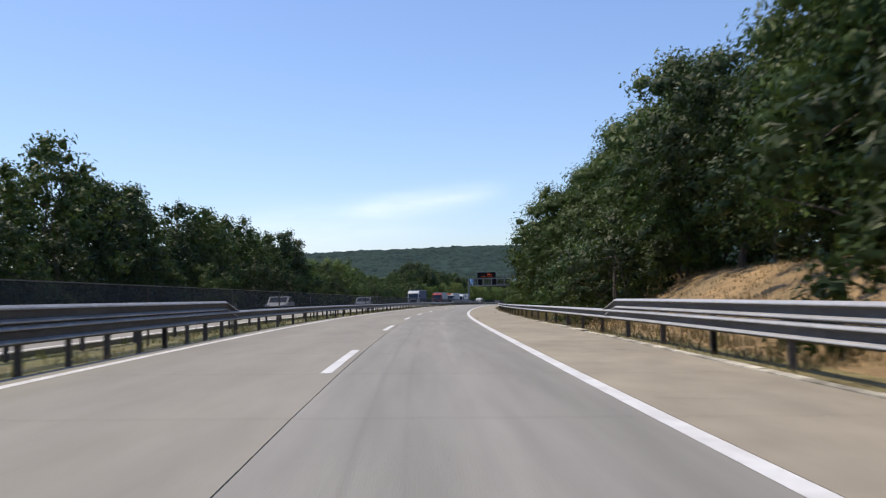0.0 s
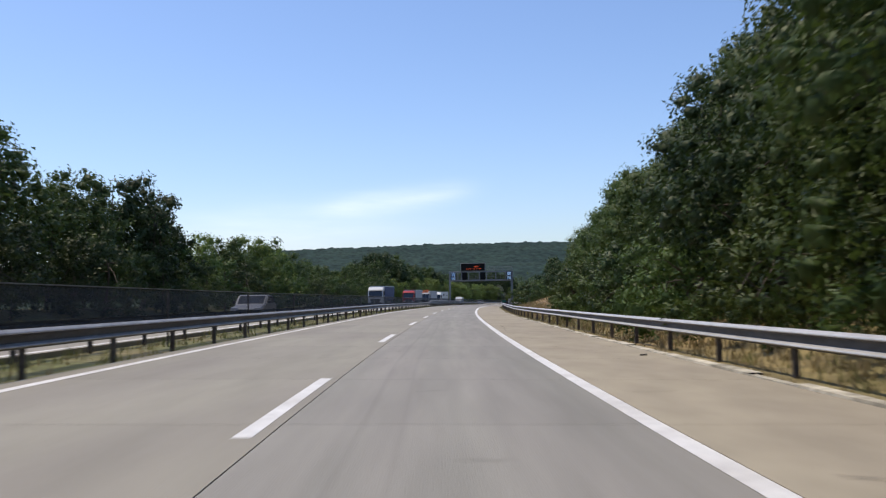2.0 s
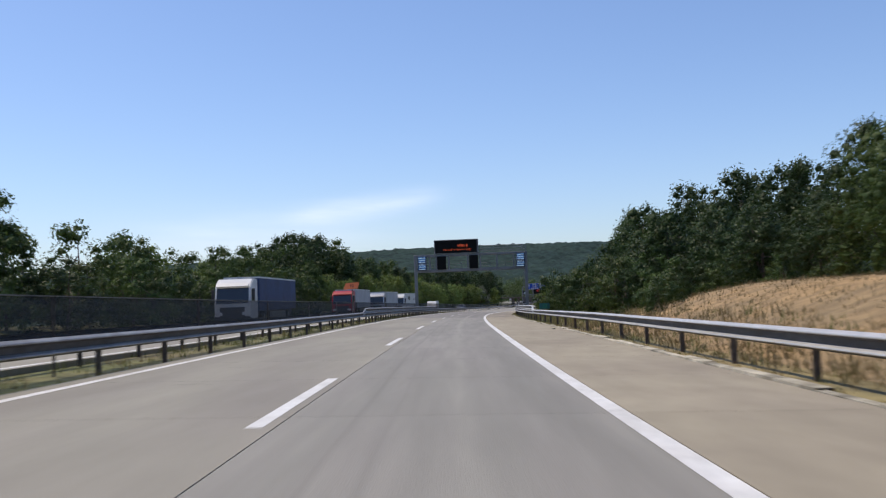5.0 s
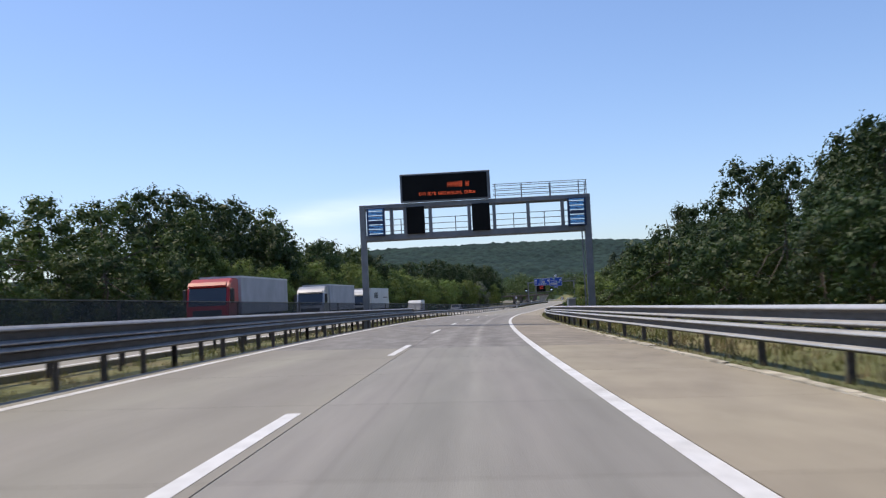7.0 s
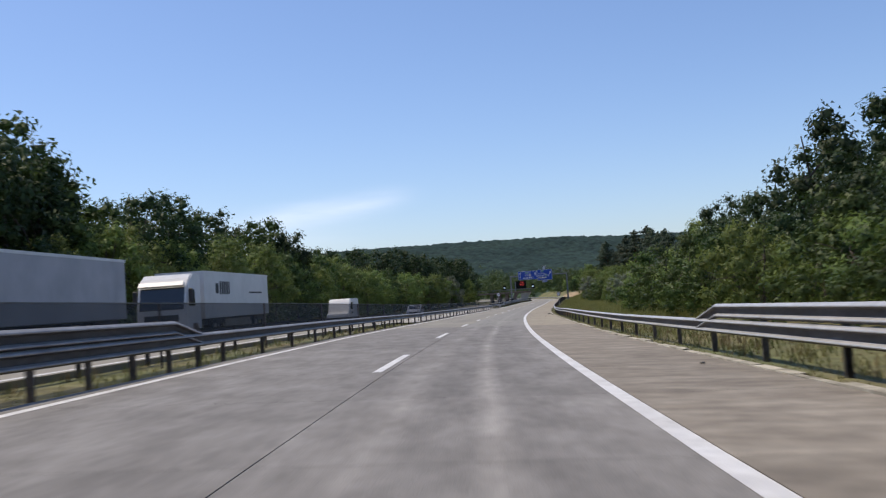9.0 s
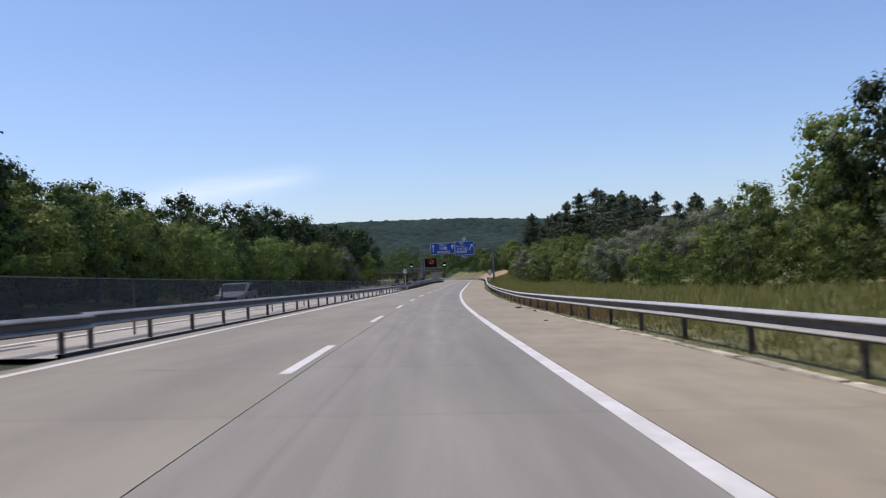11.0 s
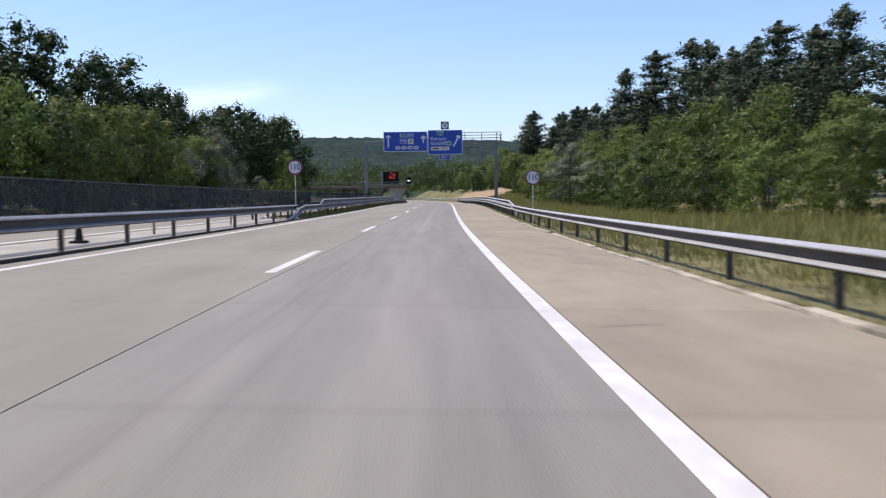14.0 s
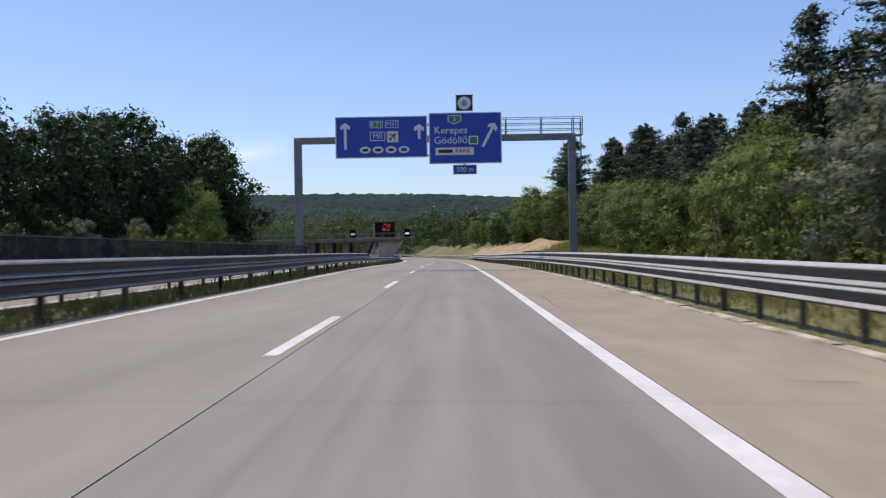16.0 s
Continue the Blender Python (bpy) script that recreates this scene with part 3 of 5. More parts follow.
def build_pavement():
    road = tagged(new("road"), "concrete motorway carriageway with joints and tyre tracks", "road", kind="structure")
    bm = bmesh.new()
    sweep(bm, [(-4.42, -0.25), (-4.42, -0.03), (6.52, -0.03), (6.52, -0.25)], -60, 900, 5)
    part("joint_bed", bm, joint_fill, road, "dark filled joints between slabs")
    for name, l0, l1, mat in (("left_lane", -4.40, 0.196, concrete_lane), ("right_lane", 0.210, 3.802, concrete_wheel), ("shoulder", 3.816, 6.50, concrete_side)):
        for far, s0, s1 in ((True, -60.0, 0.0), (True, 500.0, 900.0)):
            bm = bmesh.new()
            sweep(bm, [(l0, -0.03), (l0, 0.0), (l1, 0.0), (l1, -0.03)], s0, s1, 5)
            part(name, bm, mat, road)
    return road


def build_slabs(road):
    """The slabs that are passed close by, each a piece of its own."""
    for l0, l1, mat in ((-4.40, 0.196, concrete_lane), (0.210, 3.802, concrete_wheel), (3.816, 6.50, concrete_side)):
        for k in range(100):
            s = 5.0 * k
            g = 0.006
            bm = sweep(bmesh.new(), [(l0, -0.04), (l0, 0.0), (l1, 0.0), (l1, -0.04)], s + g, s + 5 - g, 5)
            part("slab", bm, (concrete_old_side if mat is concrete_side else concrete_old) if 250 <= s < 335 else mat, road)


def build_cracks(road):
    """Fine cracks and scrapes in the concrete, mostly across the shoulder."""
    rng = random.Random(21)
    for k in range(90):
        s = rng.uniform(18, 500)
        if rng.random() < 0.65:
            lat, ln, turn = rng.uniform(4.3, 5.9), rng.uniform(0.3, 1.5), rng.gauss(0, 0.12)
        else:
            lat, ln, turn = rng.uniform(-3.6, 3.2), rng.uniform(0.2, 0.8), rng.gauss(0, 0.2)
        n = 6
        w = rng.uniform(0.004, 0.011)
        bm = bmesh.new()
        prev = None
        wander = 0.0
        for i in range(n + 1):
            u = i / n
            wander += rng.gauss(0, 0.03)
            ww = w * (0.25 + math.sin(math.pi * u))
            l, ss = lat + ln * (u - 0.5) * math.cos(turn), s + ln * (u - 0.5) * math.sin(turn) + wander
            l = min(max(l, 4.0), 6.45) if lat > 4 else l
            pair = (bm.verts.new(at(ss - ww, l, 0.003)), bm.verts.new(at(ss + ww, l, 0.003)))
            if prev:
                bm.faces.new((prev[0], pair[0], pair[1], prev[1]))
            prev = pair
        bmesh.ops.recalc_face_normals(bm, faces=bm.faces)
        part("crack", bm, joint_fill, road)


def build_long_cracks(road):
    """Cracks that wander along the shoulder beside the edge line."""
    rng = random.Random(35)
    for s0, s1, l0, l1 in ((65.5, 74.0, 3.93, 4.16), (112, 121, 4.05, 4.4), (157, 163, 5.2, 4.7), (419, 424, 4.6, 5.1), (505, 512, 4.1, 4.3)):
        bm = bmesh.new()
        prev, drift, n = None, 0.0, int((s1 - s0) * 2.5)
        for i in range(n + 1):
            u = i / n
            drift = 0.8 * drift + rng.gauss(0, 0.02)
            w = 0.007 * (0.35 + math.sin(math.pi * u))
            s, l = s0 + (s1 - s0) * u, l0 + (l1 - l0) * u + drift
            pair = (bm.verts.new(at(s, l - w, 0.003)), bm.verts.new(at(s, l + w, 0.003)))
            if prev:
                bm.faces.new((prev[0], prev[1], pair[1], pair[0]))
            prev = pair
        part("crack", bm, joint_fill, road)


def build_worn_paint(mark):
    """Chips where the edge line has worn through to the concrete."""
    rng = random.Random(36)
    for s0, s1, count in ((374, 380, 22), (476, 487, 48), (424, 432, 14), (56, 62, 10)):
        for _ in range(count):
            s, l = rng.uniform(s0, s1), 3.595 + 0.17 * rng.random() ** 2.2
            a, b = rng.uniform(0.03, 0.16), rng.uniform(0.008, 0.035)
            bm = bmesh.new()
            bm.faces.new([bm.verts.new(at(s + a * math.cos(q) * rng.uniform(0.7, 1.2), l + b * math.sin(q) * rng.uniform(0.7, 1.2), 0.008)) for q in (0, 1.05, 2.1, 3.14, 4.2, 5.25)])
            bmesh.ops.recalc_face_normals(bm, faces=bm.faces)
            for f in bm.faces:
                if f.normal.z < 0:
                    f.normal_flip()
            part("worn_spot", bm, concrete_wheel, mark)


def build_lines():
    mark = tagged(new("road_marking"), "white painted lane dashes and edge lines", "road marking", kind="structure")
    bm = bmesh.new()
    flat(bm, -60, 900, 3.585, 3.795, 0.004)
    part("edge_line", bm, white_line, mark)
    bm = bmesh.new()
    flat(bm, -60, 900, -4.003, -3.823, 0.004)
    part("edge_line", bm, white_line, mark)
    first = 30.12 - 18 * 5
    for k in range(52):
        s = first + 18 * k
        bm = bmesh.new()
        flat(bm, s, s + 6, -0.085, 0.085, 0.004, 3)
        part("dash", bm, white_line, mark)
    bm = bmesh.new()
    flat(bm, -60, 900, -7.42, -7.20, 0.004)
    part("edge_line", bm, white_line, mark)
    for k in range(52):
        s = first + 7 + 18 * k
        bm = bmesh.new()
        flat(bm, s, s + 6, -11.6, -11.43, 0.004, 6)
        part("dash", bm, white_line, mark)
    bm = bmesh.new()
    flat(bm, -60, 900, -15.4, -15.2, 0.004)
    part("edge_line", bm, white_line, mark)
    return mark


def build_opposite():
    opp = tagged(new("opposite_road"), "pale concrete carriageway of the oncoming traffic", "road", kind="structure")
    bm = bmesh.new()
    sweep(bm, [(-18.4, -0.2), (-18.4, 0), (-7.05, 0), (-7.05, -0.2)], -60, 900, 5)
    part("carriageway", bm, concrete_lane, opp)
    bm = bmesh.new()
    sweep(bm, [(-7.05, -0.10), (-7.05, -0.012), (-4.42, -0.012), (-4.42, -0.10)], 358, 482, 4)
    part("crossover", bm, concrete_pale, opp, "pale paved gap in the median")
    bm = bmesh.new()
    sweep(bm, [(-4.62, -0.02), (-4.62, 0.045), (-4.50, 0.05), (-4.50, -0.02)], 358, 482, 4)
    part("gutter_edge", bm, joint_fill, opp, "dark strip under the removable barrier")


def build_kerb():
    kerb = tagged(new("kerb"), "worn concrete edge strip with grass growing over it", "kerb", kind="structure")
    rng = random.Random(4)
    s = 0.0
    while s < 520:
        n = rng.uniform(1.6, 2.1)
        bm = bmesh.new()
        w = 6.73 + rng.uniform(-0.06, 0.07)
        up = 0.02 + rng.uniform(-0.015, 0.02)
        sweep(bm, [(6.525, -0.06), (6.535, up), (w - 0.03, up + 0.008), (w, -0.1)], s + 0.007, s + n - 0.007, 2)
        part("kerb_stone", bm, concrete_kerb, kerb)
        s += n
    bm = bmesh.new()
    sweep(bm, [(6.525, -0.06), (6.535, 0.02), (6.7, 0.03), (6.72, -0.1)], 520, 900, 5)
    part("kerb_run", bm, concrete_kerb, kerb)


# ---- crash barriers ----
def beam_profile(lat, top, side):
    """Corrugated beam, 0.31 m high; side: +1 when its face looks towards larger lat."""
    pts = ((0.0, 0.0), (0.020, -0.003), (0.078, -0.042), (0.086, -0.057), (0.078, -0.072), (0.008, -0.100), (0.0, -0.112), (0.0, -0.200), (0.008, -0.212), (0.078, -0.246), (0.086, -0.261), (0.078, -0.276), (0.020, -0.306), (0.0, -0.310))
    front = [(lat + side * d, top + z) for d, z in pts]
    back = [(lat + side * (d - 0.006), top + z) for d, z in reversed(pts)]
    return front + back


RIMS = (0, 1, 2, 3, 8, 9, 10)   # faces of the beam left bright; the others have their shade painted in


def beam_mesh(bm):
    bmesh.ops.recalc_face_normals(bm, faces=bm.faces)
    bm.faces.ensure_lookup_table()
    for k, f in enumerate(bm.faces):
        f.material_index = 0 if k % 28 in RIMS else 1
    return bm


def ramp(s0, s1, drop, length=6.0):
    return lambda s: -drop * (1 - min(smooth(s0, s0 + length, s), 1 - smooth(s1 - length, s1, s)))


def post_mesh(height):
    bm = bmesh.new()
    for x0, x1, y0, y1 in ((-0.05, 0.05, -0.035, -0.03), (-0.05, -0.044, -0.03, 0.03), (0.044, 0.05, -0.03, 0.03)):
        box(bm, x0, x1, y0, y1, -0.4, height)
    box(bm, -0.06, 0.06, -0.03, 0.03, height - 0.24, height - 0.06)
    me = bpy.data.meshes.new("post")
    bm.to_mesh(me)
    bm.free()
    me.materials.append(post_steel)
    return me


def guardrail(label, lat, side, s0, s1, top, spacing, posts, end_drop=0.0, length=6.0, group="crash barriers", rim=zinc):
    rail = thing("guardrail", Matrix.Identity(4), label, "guardrail", group)
    bm = bmesh.new()
    sweep(bm, beam_profile(lat, top, side), s0, s1, 2.0, True, ramp(s0, s1, end_drop, length) if end_drop else None)
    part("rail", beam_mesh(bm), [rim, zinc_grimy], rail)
    if posts:
        n = int((s1 - s0) / spacing)
        for k in range(n + 1):
            s = s0 + spacing * k + 0.7
            if s > s1:
                break
            if end_drop and s < s0 + 0.6 * length:
                continue
            p = new("post", posts)
            p.parent = rail
            p.matrix_local = stand(s, lat - side * 0.07, -0.02)
    return rail


def build_barriers():
    low, high = post_mesh(0.68), post_mesh(0.98)
    face_r = 7.16
    guardrail("galvanised steel crash barrier along the verge", face_r, -1, -10, 232, 0.74, 4.0, low)
    guardrail("galvanised steel crash barrier along the verge", face_r, -1, 232, 489, 0.72, 4.0, low)
    guardrail("galvanised steel crash barrier along the verge", face_r, -1, 489, 760, 0.70, 4.0, low)
    for s0, s1, top in ((-10, 46, 1.06), (232, 306, 1.06), (487, 640, 0.98)):
        guardrail("raised second beam of galvanised crash barrier", face_r + 0.02, -1, s0, s1, top, 4.0, high, 0.32 if top > 1 else 0.26, 2.0 if top > 1 else 4.0)
    tail = thing("guardrail_end", Matrix.Identity(4), "sunken end of galvanised crash barrier beam", "guardrail", "crash barriers")
    bm = bmesh.new()
    sweep(bm, [(7.33, 0.0), (7.27, 0.02), (7.27, 0.13), (7.33, 0.15), (7.36, 0.15), (7.36, 0.0)], 484.8, 488.4, 0.4, True, lambda s: 0.36 * smooth(484.8, 489.5, s))
    bmesh.ops.recalc_face_normals(bm, faces=bm.faces)
    part("rail", bm, zinc, tail)
    near = -4.72
    guardrail("weathered steel crash barrier in the grassy median", near, 1, -10, 46, 0.72, 2.0, low, rim=zinc_aged)
    guardrail("weathered steel crash barrier in the grassy median", near, 1, 46, 234, 0.72, 4.0, low, rim=zinc_aged)
    guardrail("weathered steel crash barrier in the grassy median", near, 1, 234, 306, 0.72, 2.0, low, rim=zinc_aged)
    guardrail("weathered steel crash barrier in the grassy median", near, 1, 306, 360, 0.72, 4.0, low, rim=zinc_aged)
    guardrail("removable steel barrier across the paved median gap", near - 0.2, 1, 360, 479, 0.74, 4.0, low, rim=zinc_aged)
    guardrail("weathered steel crash barrier in the grassy median", near, 1, 474.5, 760, 0.72, 4.0, low, 0.70, 5.6, rim=zinc_aged)
    for s0, s1 in ((-10, 47), (228, 305), (486.5, 566)):
        guardrail("raised second beam of weathered crash barrier", near - 0.02, 1, s0, s1, 1.03, 4.0, high, 0.33, 2.0, rim=zinc_aged)
    for s0, s1 in ((-10, 362), (476, 760)):
        guardrail("steel crash barrier of the oncoming carriageway", -6.85, -1, s0, s1, 0.72, 4.0, low, rim=zinc_aged)


def build_screen():
    """Dark mesh against headlight glare, between the two barriers of the median."""
    for k in range(9):
        s0 = -10 + 61 * k
        scr = thing("glare_screen", Matrix.Identity(4), "dark mesh anti-glare screen on posts in the median", "screen", "median screens")
        for j in range(6):
            bm = bmesh.new()
            a = s0 + 61 / 6 * j
            sweep(bm, [(-5.85, 0.55), (-5.85, 1.45)], a, a + 61 / 6, 5)
            part("mesh_panel", bm, screen_mesh, scr)
            bm = bmesh.new()
            p = at(a, -5.85)
            rod(bm, p + Vector((0, 0, -0.2)), p + Vector((0, 0, 1.47)), 0.03, n=6)
            part("post", bm, post_steel, scr)
        bm = bmesh.new()
        sweep(bm, [(-5.87, 1.445), (-5.83, 1.445), (-5.83, 1.47), (-5.87, 1.47)], s0, s0 + 61, 5, True)
        part("top_rail", bm, zinc_dull, scr)


# ---- overhead gantries ----
def railing(parent, x0, x1, y, z0, z1, posts, rails=3):
    for k in range(rails):
        z = z0 + (z1 - z0) * (k + 1) / rails
        part("handrail", rod(bmesh.new(), (x0, y, z), (x1, y, z), 0.022, n=6), gantry_steel, parent)
    for x in posts:
        part("rail_post", box(bmesh.new(), x - 0.025, x + 0.025, y - 0.025, y + 0.025, z0, z1), gantry_steel, parent)


def ladder(parent, x, y, z0, z1):
    lad = part("ladder", bmesh.new(), gantry_steel, parent)
    for d in (-0.2, 0.2):
        part("stile", box(bmesh.new(), x - 0.02, x + 0.02, y + d - 0.02, y + d + 0.02, z0, z1), gantry_steel, lad)
    z = z0 + 0.25
    while z < z1:
        part("rung", rod(bmesh.new(), (x, y - 0.2, z), (x, y + 0.2, z), 0.014, n=6), gantry_steel, lad)
        z += 0.3


def display_gantry():
    s = 280.0
    g = thing("display_gantry", stand(s, 0), "grey steel gantry carrying lit message panels over the lanes", "gantry")
    fl, fr = at(s, -5.0).z - at(s, 0).z, at(s, 8.6).z - at(s, 0).z
    part("column", box(bmesh.new(), -5.2, -4.85, -0.2, 0.2, fl - 0.3, 7.55, 0.02), gantry_steel, g)
    part("column", box(bmesh.new(), 8.42, 8.82, -0.25, 0.25, fr - 0.3, 7.55, 0.02), gantry_steel, g)
    for z0, z1 in ((5.36, 5.72), (7.28, 7.55)):
        part("beam", box(bmesh.new(), -5.2, 8.82, -0.18, 0.18, z0, z1, 0.015), gantry_steel, g)
        part("beam", box(bmesh.new(), -5.0, 8.6, 0.95, 1.2, z0, z1 - 0.1, 0.015), gantry_steel, g)
    for x in (-3.25, -2.42, -0.87, 1.50, 3.02, 5.08, 7.15):
        part("strut", box(bmesh.new(), x - 0.1, x + 0.1, -0.12, 0.12, 5.72, 7.28), gantry_steel, g)
        part("cross_beam", box(bmesh.new(), x - 0.05, x + 0.05, 0.18, 0.95, 5.45, 5.6), gantry_steel, g)
    part("walkway", box(bmesh.new(), -5.0, 8.6, 0.2, 0.95, 5.60, 5.64), gantry_steel, g)
    railing(g, -4.9, 8.5, 1.1, 5.64, 6.72, (-2.8, 0.6, 4.2, 6.1))
    part("platform", box(bmesh.new(), 3.0, 8.75, 0.2, 0.95, 7.5, 7.54), gantry_steel, g)
    railing(g, 3.0, 8.7, 0.15, 7.55, 8.45, (3.15, 4.75, 6.5, 8.2, 8.65))
    railing(g, 3.0, 8.7, 1.1, 7.55, 8.45, (4.75, 6.5, 8.65))
    ladder(g, 8.25, -0.05, 0.6, 5.4)
    # main message panel
    vms = part("message_panel", box(bmesh.new(), -2.62, 2.86, -0.36, -0.02, 7.58, 9.30, 0.03), panel_frame, g, "black message panel with a grey frame")
    part("display", box(bmesh.new(), -2.50, 2.68, -0.375, -0.355, 7.66, 9.20), panel_black, vms, "matt black display")
    rng = random.Random(8)
    for z, x0, x1, high, wide in ((8.40, 0.30, 1.55, 0.30, 0.17), (7.95, -1.45, 1.95, 0.17, 0.10)):
        x = x0
        while x < x1:
            t = 0.16 * wide
            strokes = [(0, t, 0, high)]
            strokes += [(wide - t, wide, 0, high)] if rng.random() < 0.6 else []
            strokes += [(0, wide, q * (high - t), q * (high - t) + t) for q in (0, 0.5, 1) if rng.random() < 0.55]
            for a, b, c, d in strokes:
                part("lit_bar", box(bmesh.new(), x + a, x + b, -0.382, -0.377, z + c, z + d), amber, vms, "glowing orange bar")
            x += wide * (1.35 if rng.random() < 0.85 else 2.4)
    for x in (-1.75, 2.22):
        p = part("lane_panel", box(bmesh.new(), x - 0.54, x + 0.54, -0.42, -0.13, 5.66, 7.30, 0.02), panel_black, g, "unlit black lane panel")
    for x in (-4.18, 7.98):
        p = part("speed_panel", box(bmesh.new(), x - 0.55, x + 0.55, -0.45, -0.19, 5.62, 7.34, 0.02), panel_navy, g, "dark blue panel with rows of lit dots")
        for k in range(17):
            z = 5.74 + 0.092 * k
            if 7 <= k <= 8:
                continue
            part("lit_bar", box(bmesh.new(), x - 0.42, x + 0.42, -0.462, -0.452, z, z + (0.022 if k % 3 else 0.04)), led_white if k % 3 == 0 else led_blue, p, "glowing blue-white row")


def arrow(parent, x, z, length, turn, wide=0.16):
    bm = bmesh.new()
    prism(bm, [(-wide / 2, -length / 2), (wide / 2, -length / 2), (wide / 2, length / 2 - 0.3), (wide * 1.7, length / 2 - 0.42), (wide * 1.7, length / 2 - 0.2), (0, length / 2), (-wide * 1.7, length / 2 - 0.2), (-wide * 1.7, length / 2 - 0.42), (-wide / 2, length / 2 - 0.3)], -0.006, 0.006)
    ob = part("arrow", bm, sign_white, parent, "white arrow")
    ob.matrix_local = Matrix.Translation((x, -0.50, z)) @ Matrix.Rotation(radians(turn), 4, "Y")


def board(parent, x0, x1, z0, z1, face, edge=0.06, y=-0.46, name="sign_board", label=""):
    b = part(name, box(bmesh.new(), x0, x1, y, y + 0.05, z0, z1, 0.01), sign_white, parent, label)
    part("sign_face", box(bmesh.new(), x0 + edge, x1 - edge, y - 0.012, y - 0.002, z0 + edge, z1 - edge), face, b)
    for x in (x0 + 0.25 * (x1 - x0), x0 + 0.75 * (x1 - x0)):
        part("bracket", box(bmesh.new(), x - 0.04, x + 0.04, y + 0.05, y + 0.16, z0 + 0.05, z1 - 0.05), sign_back, b)
    return b


def plate(parent, x, z, w, h, material, y=-0.482, name="plate", round_=False):
    bm = bmesh.new()
    if round_:
        prism(bm, [(w / 2 * math.cos(a), h / 2 * math.sin(a)) for a in (2 * math.pi * k / 18 for k in range(18))], -0.004, 0.004)
    else:
        box(bm, -w / 2, w / 2, -0.004, 0.004, -h / 2, h / 2)
    ob = part(name, bm, material, parent)
    ob.matrix_local = Matrix.Translation((x, y, z))
    return ob


def direction_gantry():
    s = 540.0
    g = thing("direction_gantry", stand(s, 0), "grey steel gantry with blue direction signs over the lanes", "gantry")
    part("column", box(bmesh.new(), -6.65, -6.25, -0.22, 0.22, -0.4, 7.5, 0.02), gantry_steel, g)
    part("column", box(bmesh.new(), 8.75, 9.15, -0.22, 0.22, -0.6, 7.5, 0.02), gantry_steel, g)
    part("beam", box(bmesh.new(), -6.65, 9.15, -0.2, 0.2, 7.22, 7.58, 0.02), gantry_steel, g)
    for z in (8.1, 6.4):
        part("sign_rail", box(bmesh.new(), -4.2, 4.9, -0.40, -0.28, z, z + 0.1), gantry_steel, g)
    part("walkway", box(bmesh.new(), -3.6, 9.6, 0.2, 0.95, 7.5, 7.55), gantry_steel, g)
    railing(g, 4.9, 9.6, 0.22, 7.55, 8.55, (5.3, 7.3, 9.1, 9.6))
    railing(g, 4.9, 9.6, 0.95, 7.55, 8.55, (5.3, 7.3, 9.1, 9.6))
    ladder(g, 9.5, 0.3, 5.0, 8.3)
    a = board(g, -4.28, 0.86, 6.33, 8.66, sign_blue, label="blue motorway board with white border")
    arrow(a, -3.72, 7.57, 1.5, 0)
    arrow(a, 0.40, 7.77, 0.85, 0)
    plate(a, -1.98, 8.20, 0.74, 0.40, sign_white)
    plate(a, -1.98, 8.20, 0.68, 0.34, sign_green, -0.49)
    lettering("route_number", "E 71", 0.36, sign_white, a, Matrix.Translation((-1.98, -0.50, 8.20)) @ FACE)
    plate(a, -1.12, 8.20, 0.74, 0.42, sign_white)
    plate(a, -1.12, 8.20, 0.67, 0.35, sign_blue, -0.49)
    lettering("route_number", "M31", 0.34, sign_white, a, Matrix.Translation((-1.12, -0.50, 8.20)) @ FACE)
    plate(a, -1.92, 7.54, 0.86, 0.50, sign_white)
    plate(a, -1.92, 7.54, 0.78, 0.42, sign_blue, -0.49)
    lettering("route_number", "M0", 0.42, sign_white, a, Matrix.Translation((-1.92, -0.50, 7.54)) @ FACE)
    plate(a, -1.08, 7.50, 0.62, 0.62, sign_cream)
    bm = bmesh.new()
    for pts in (((-0.03, -0.24), (0.03, -0.24), (0.04, 0.22), (0, 0.27), (-0.04, 0.22)), ((-0.26, -0.08), (0, 0.08), (0, 0.16), (-0.26, -0.02)), ((0, 0.08), (0.26, -0.08), (0.26, -0.02), (0, 0.16)), ((-0.12, -0.24), (0.12, -0.24), (0, -0.14))):
        prism(bm, pts, -0.004, 0.004)
    part("airport_symbol", bm, sign_black, a, "black aeroplane symbol").matrix_local = Matrix.Translation((-1.08, -0.492, 7.50)) @ Matrix.Rotation(radians(45), 4, "Y")
    for k, x in enumerate((-2.62, -1.90, -1.18, -0.46)):
        plate(a, x, 6.78, 0.62, 0.40, sign_white, round_=True, name="country_oval")
        plate(a, x, 6.78, 0.30, 0.15, sign_black, -0.49, name="bar")
    b = board(g, 0.94, 5.0, 5.94, 8.80, sign_blue, label="blue exit board with white border")
    bm = bmesh.new()
    prism(bm, [(-0.38, 0.24), (0.38, 0.24), (0.38, -0.1), (0, -0.28), (-0.38, -0.1)], -0.004, 0.004)
    part("shield", bm, sign_white, b).matrix_local = Matrix.Translation((2.38, -0.482, 8.40))
    bm = bmesh.new()
    prism(bm, [(-0.33, 0.2), (0.33, 0.2), (0.33, -0.08), (0, -0.23), (-0.33, -0.08)], -0.004, 0.004)
    part("shield", bm, sign_green, b).matrix_local = Matrix.Translation((2.38, -0.49, 8.40))
    lettering("route_number", "3", 0.36, sign_white, b, Matrix.Translation((2.38, -0.50, 8.42)) @ FACE)
    lettering("place_name", "Kerepes", 0.56, sign_white, b, Matrix.Translation((1.22, -0.49, 7.80)) @ FACE, align="LEFT")
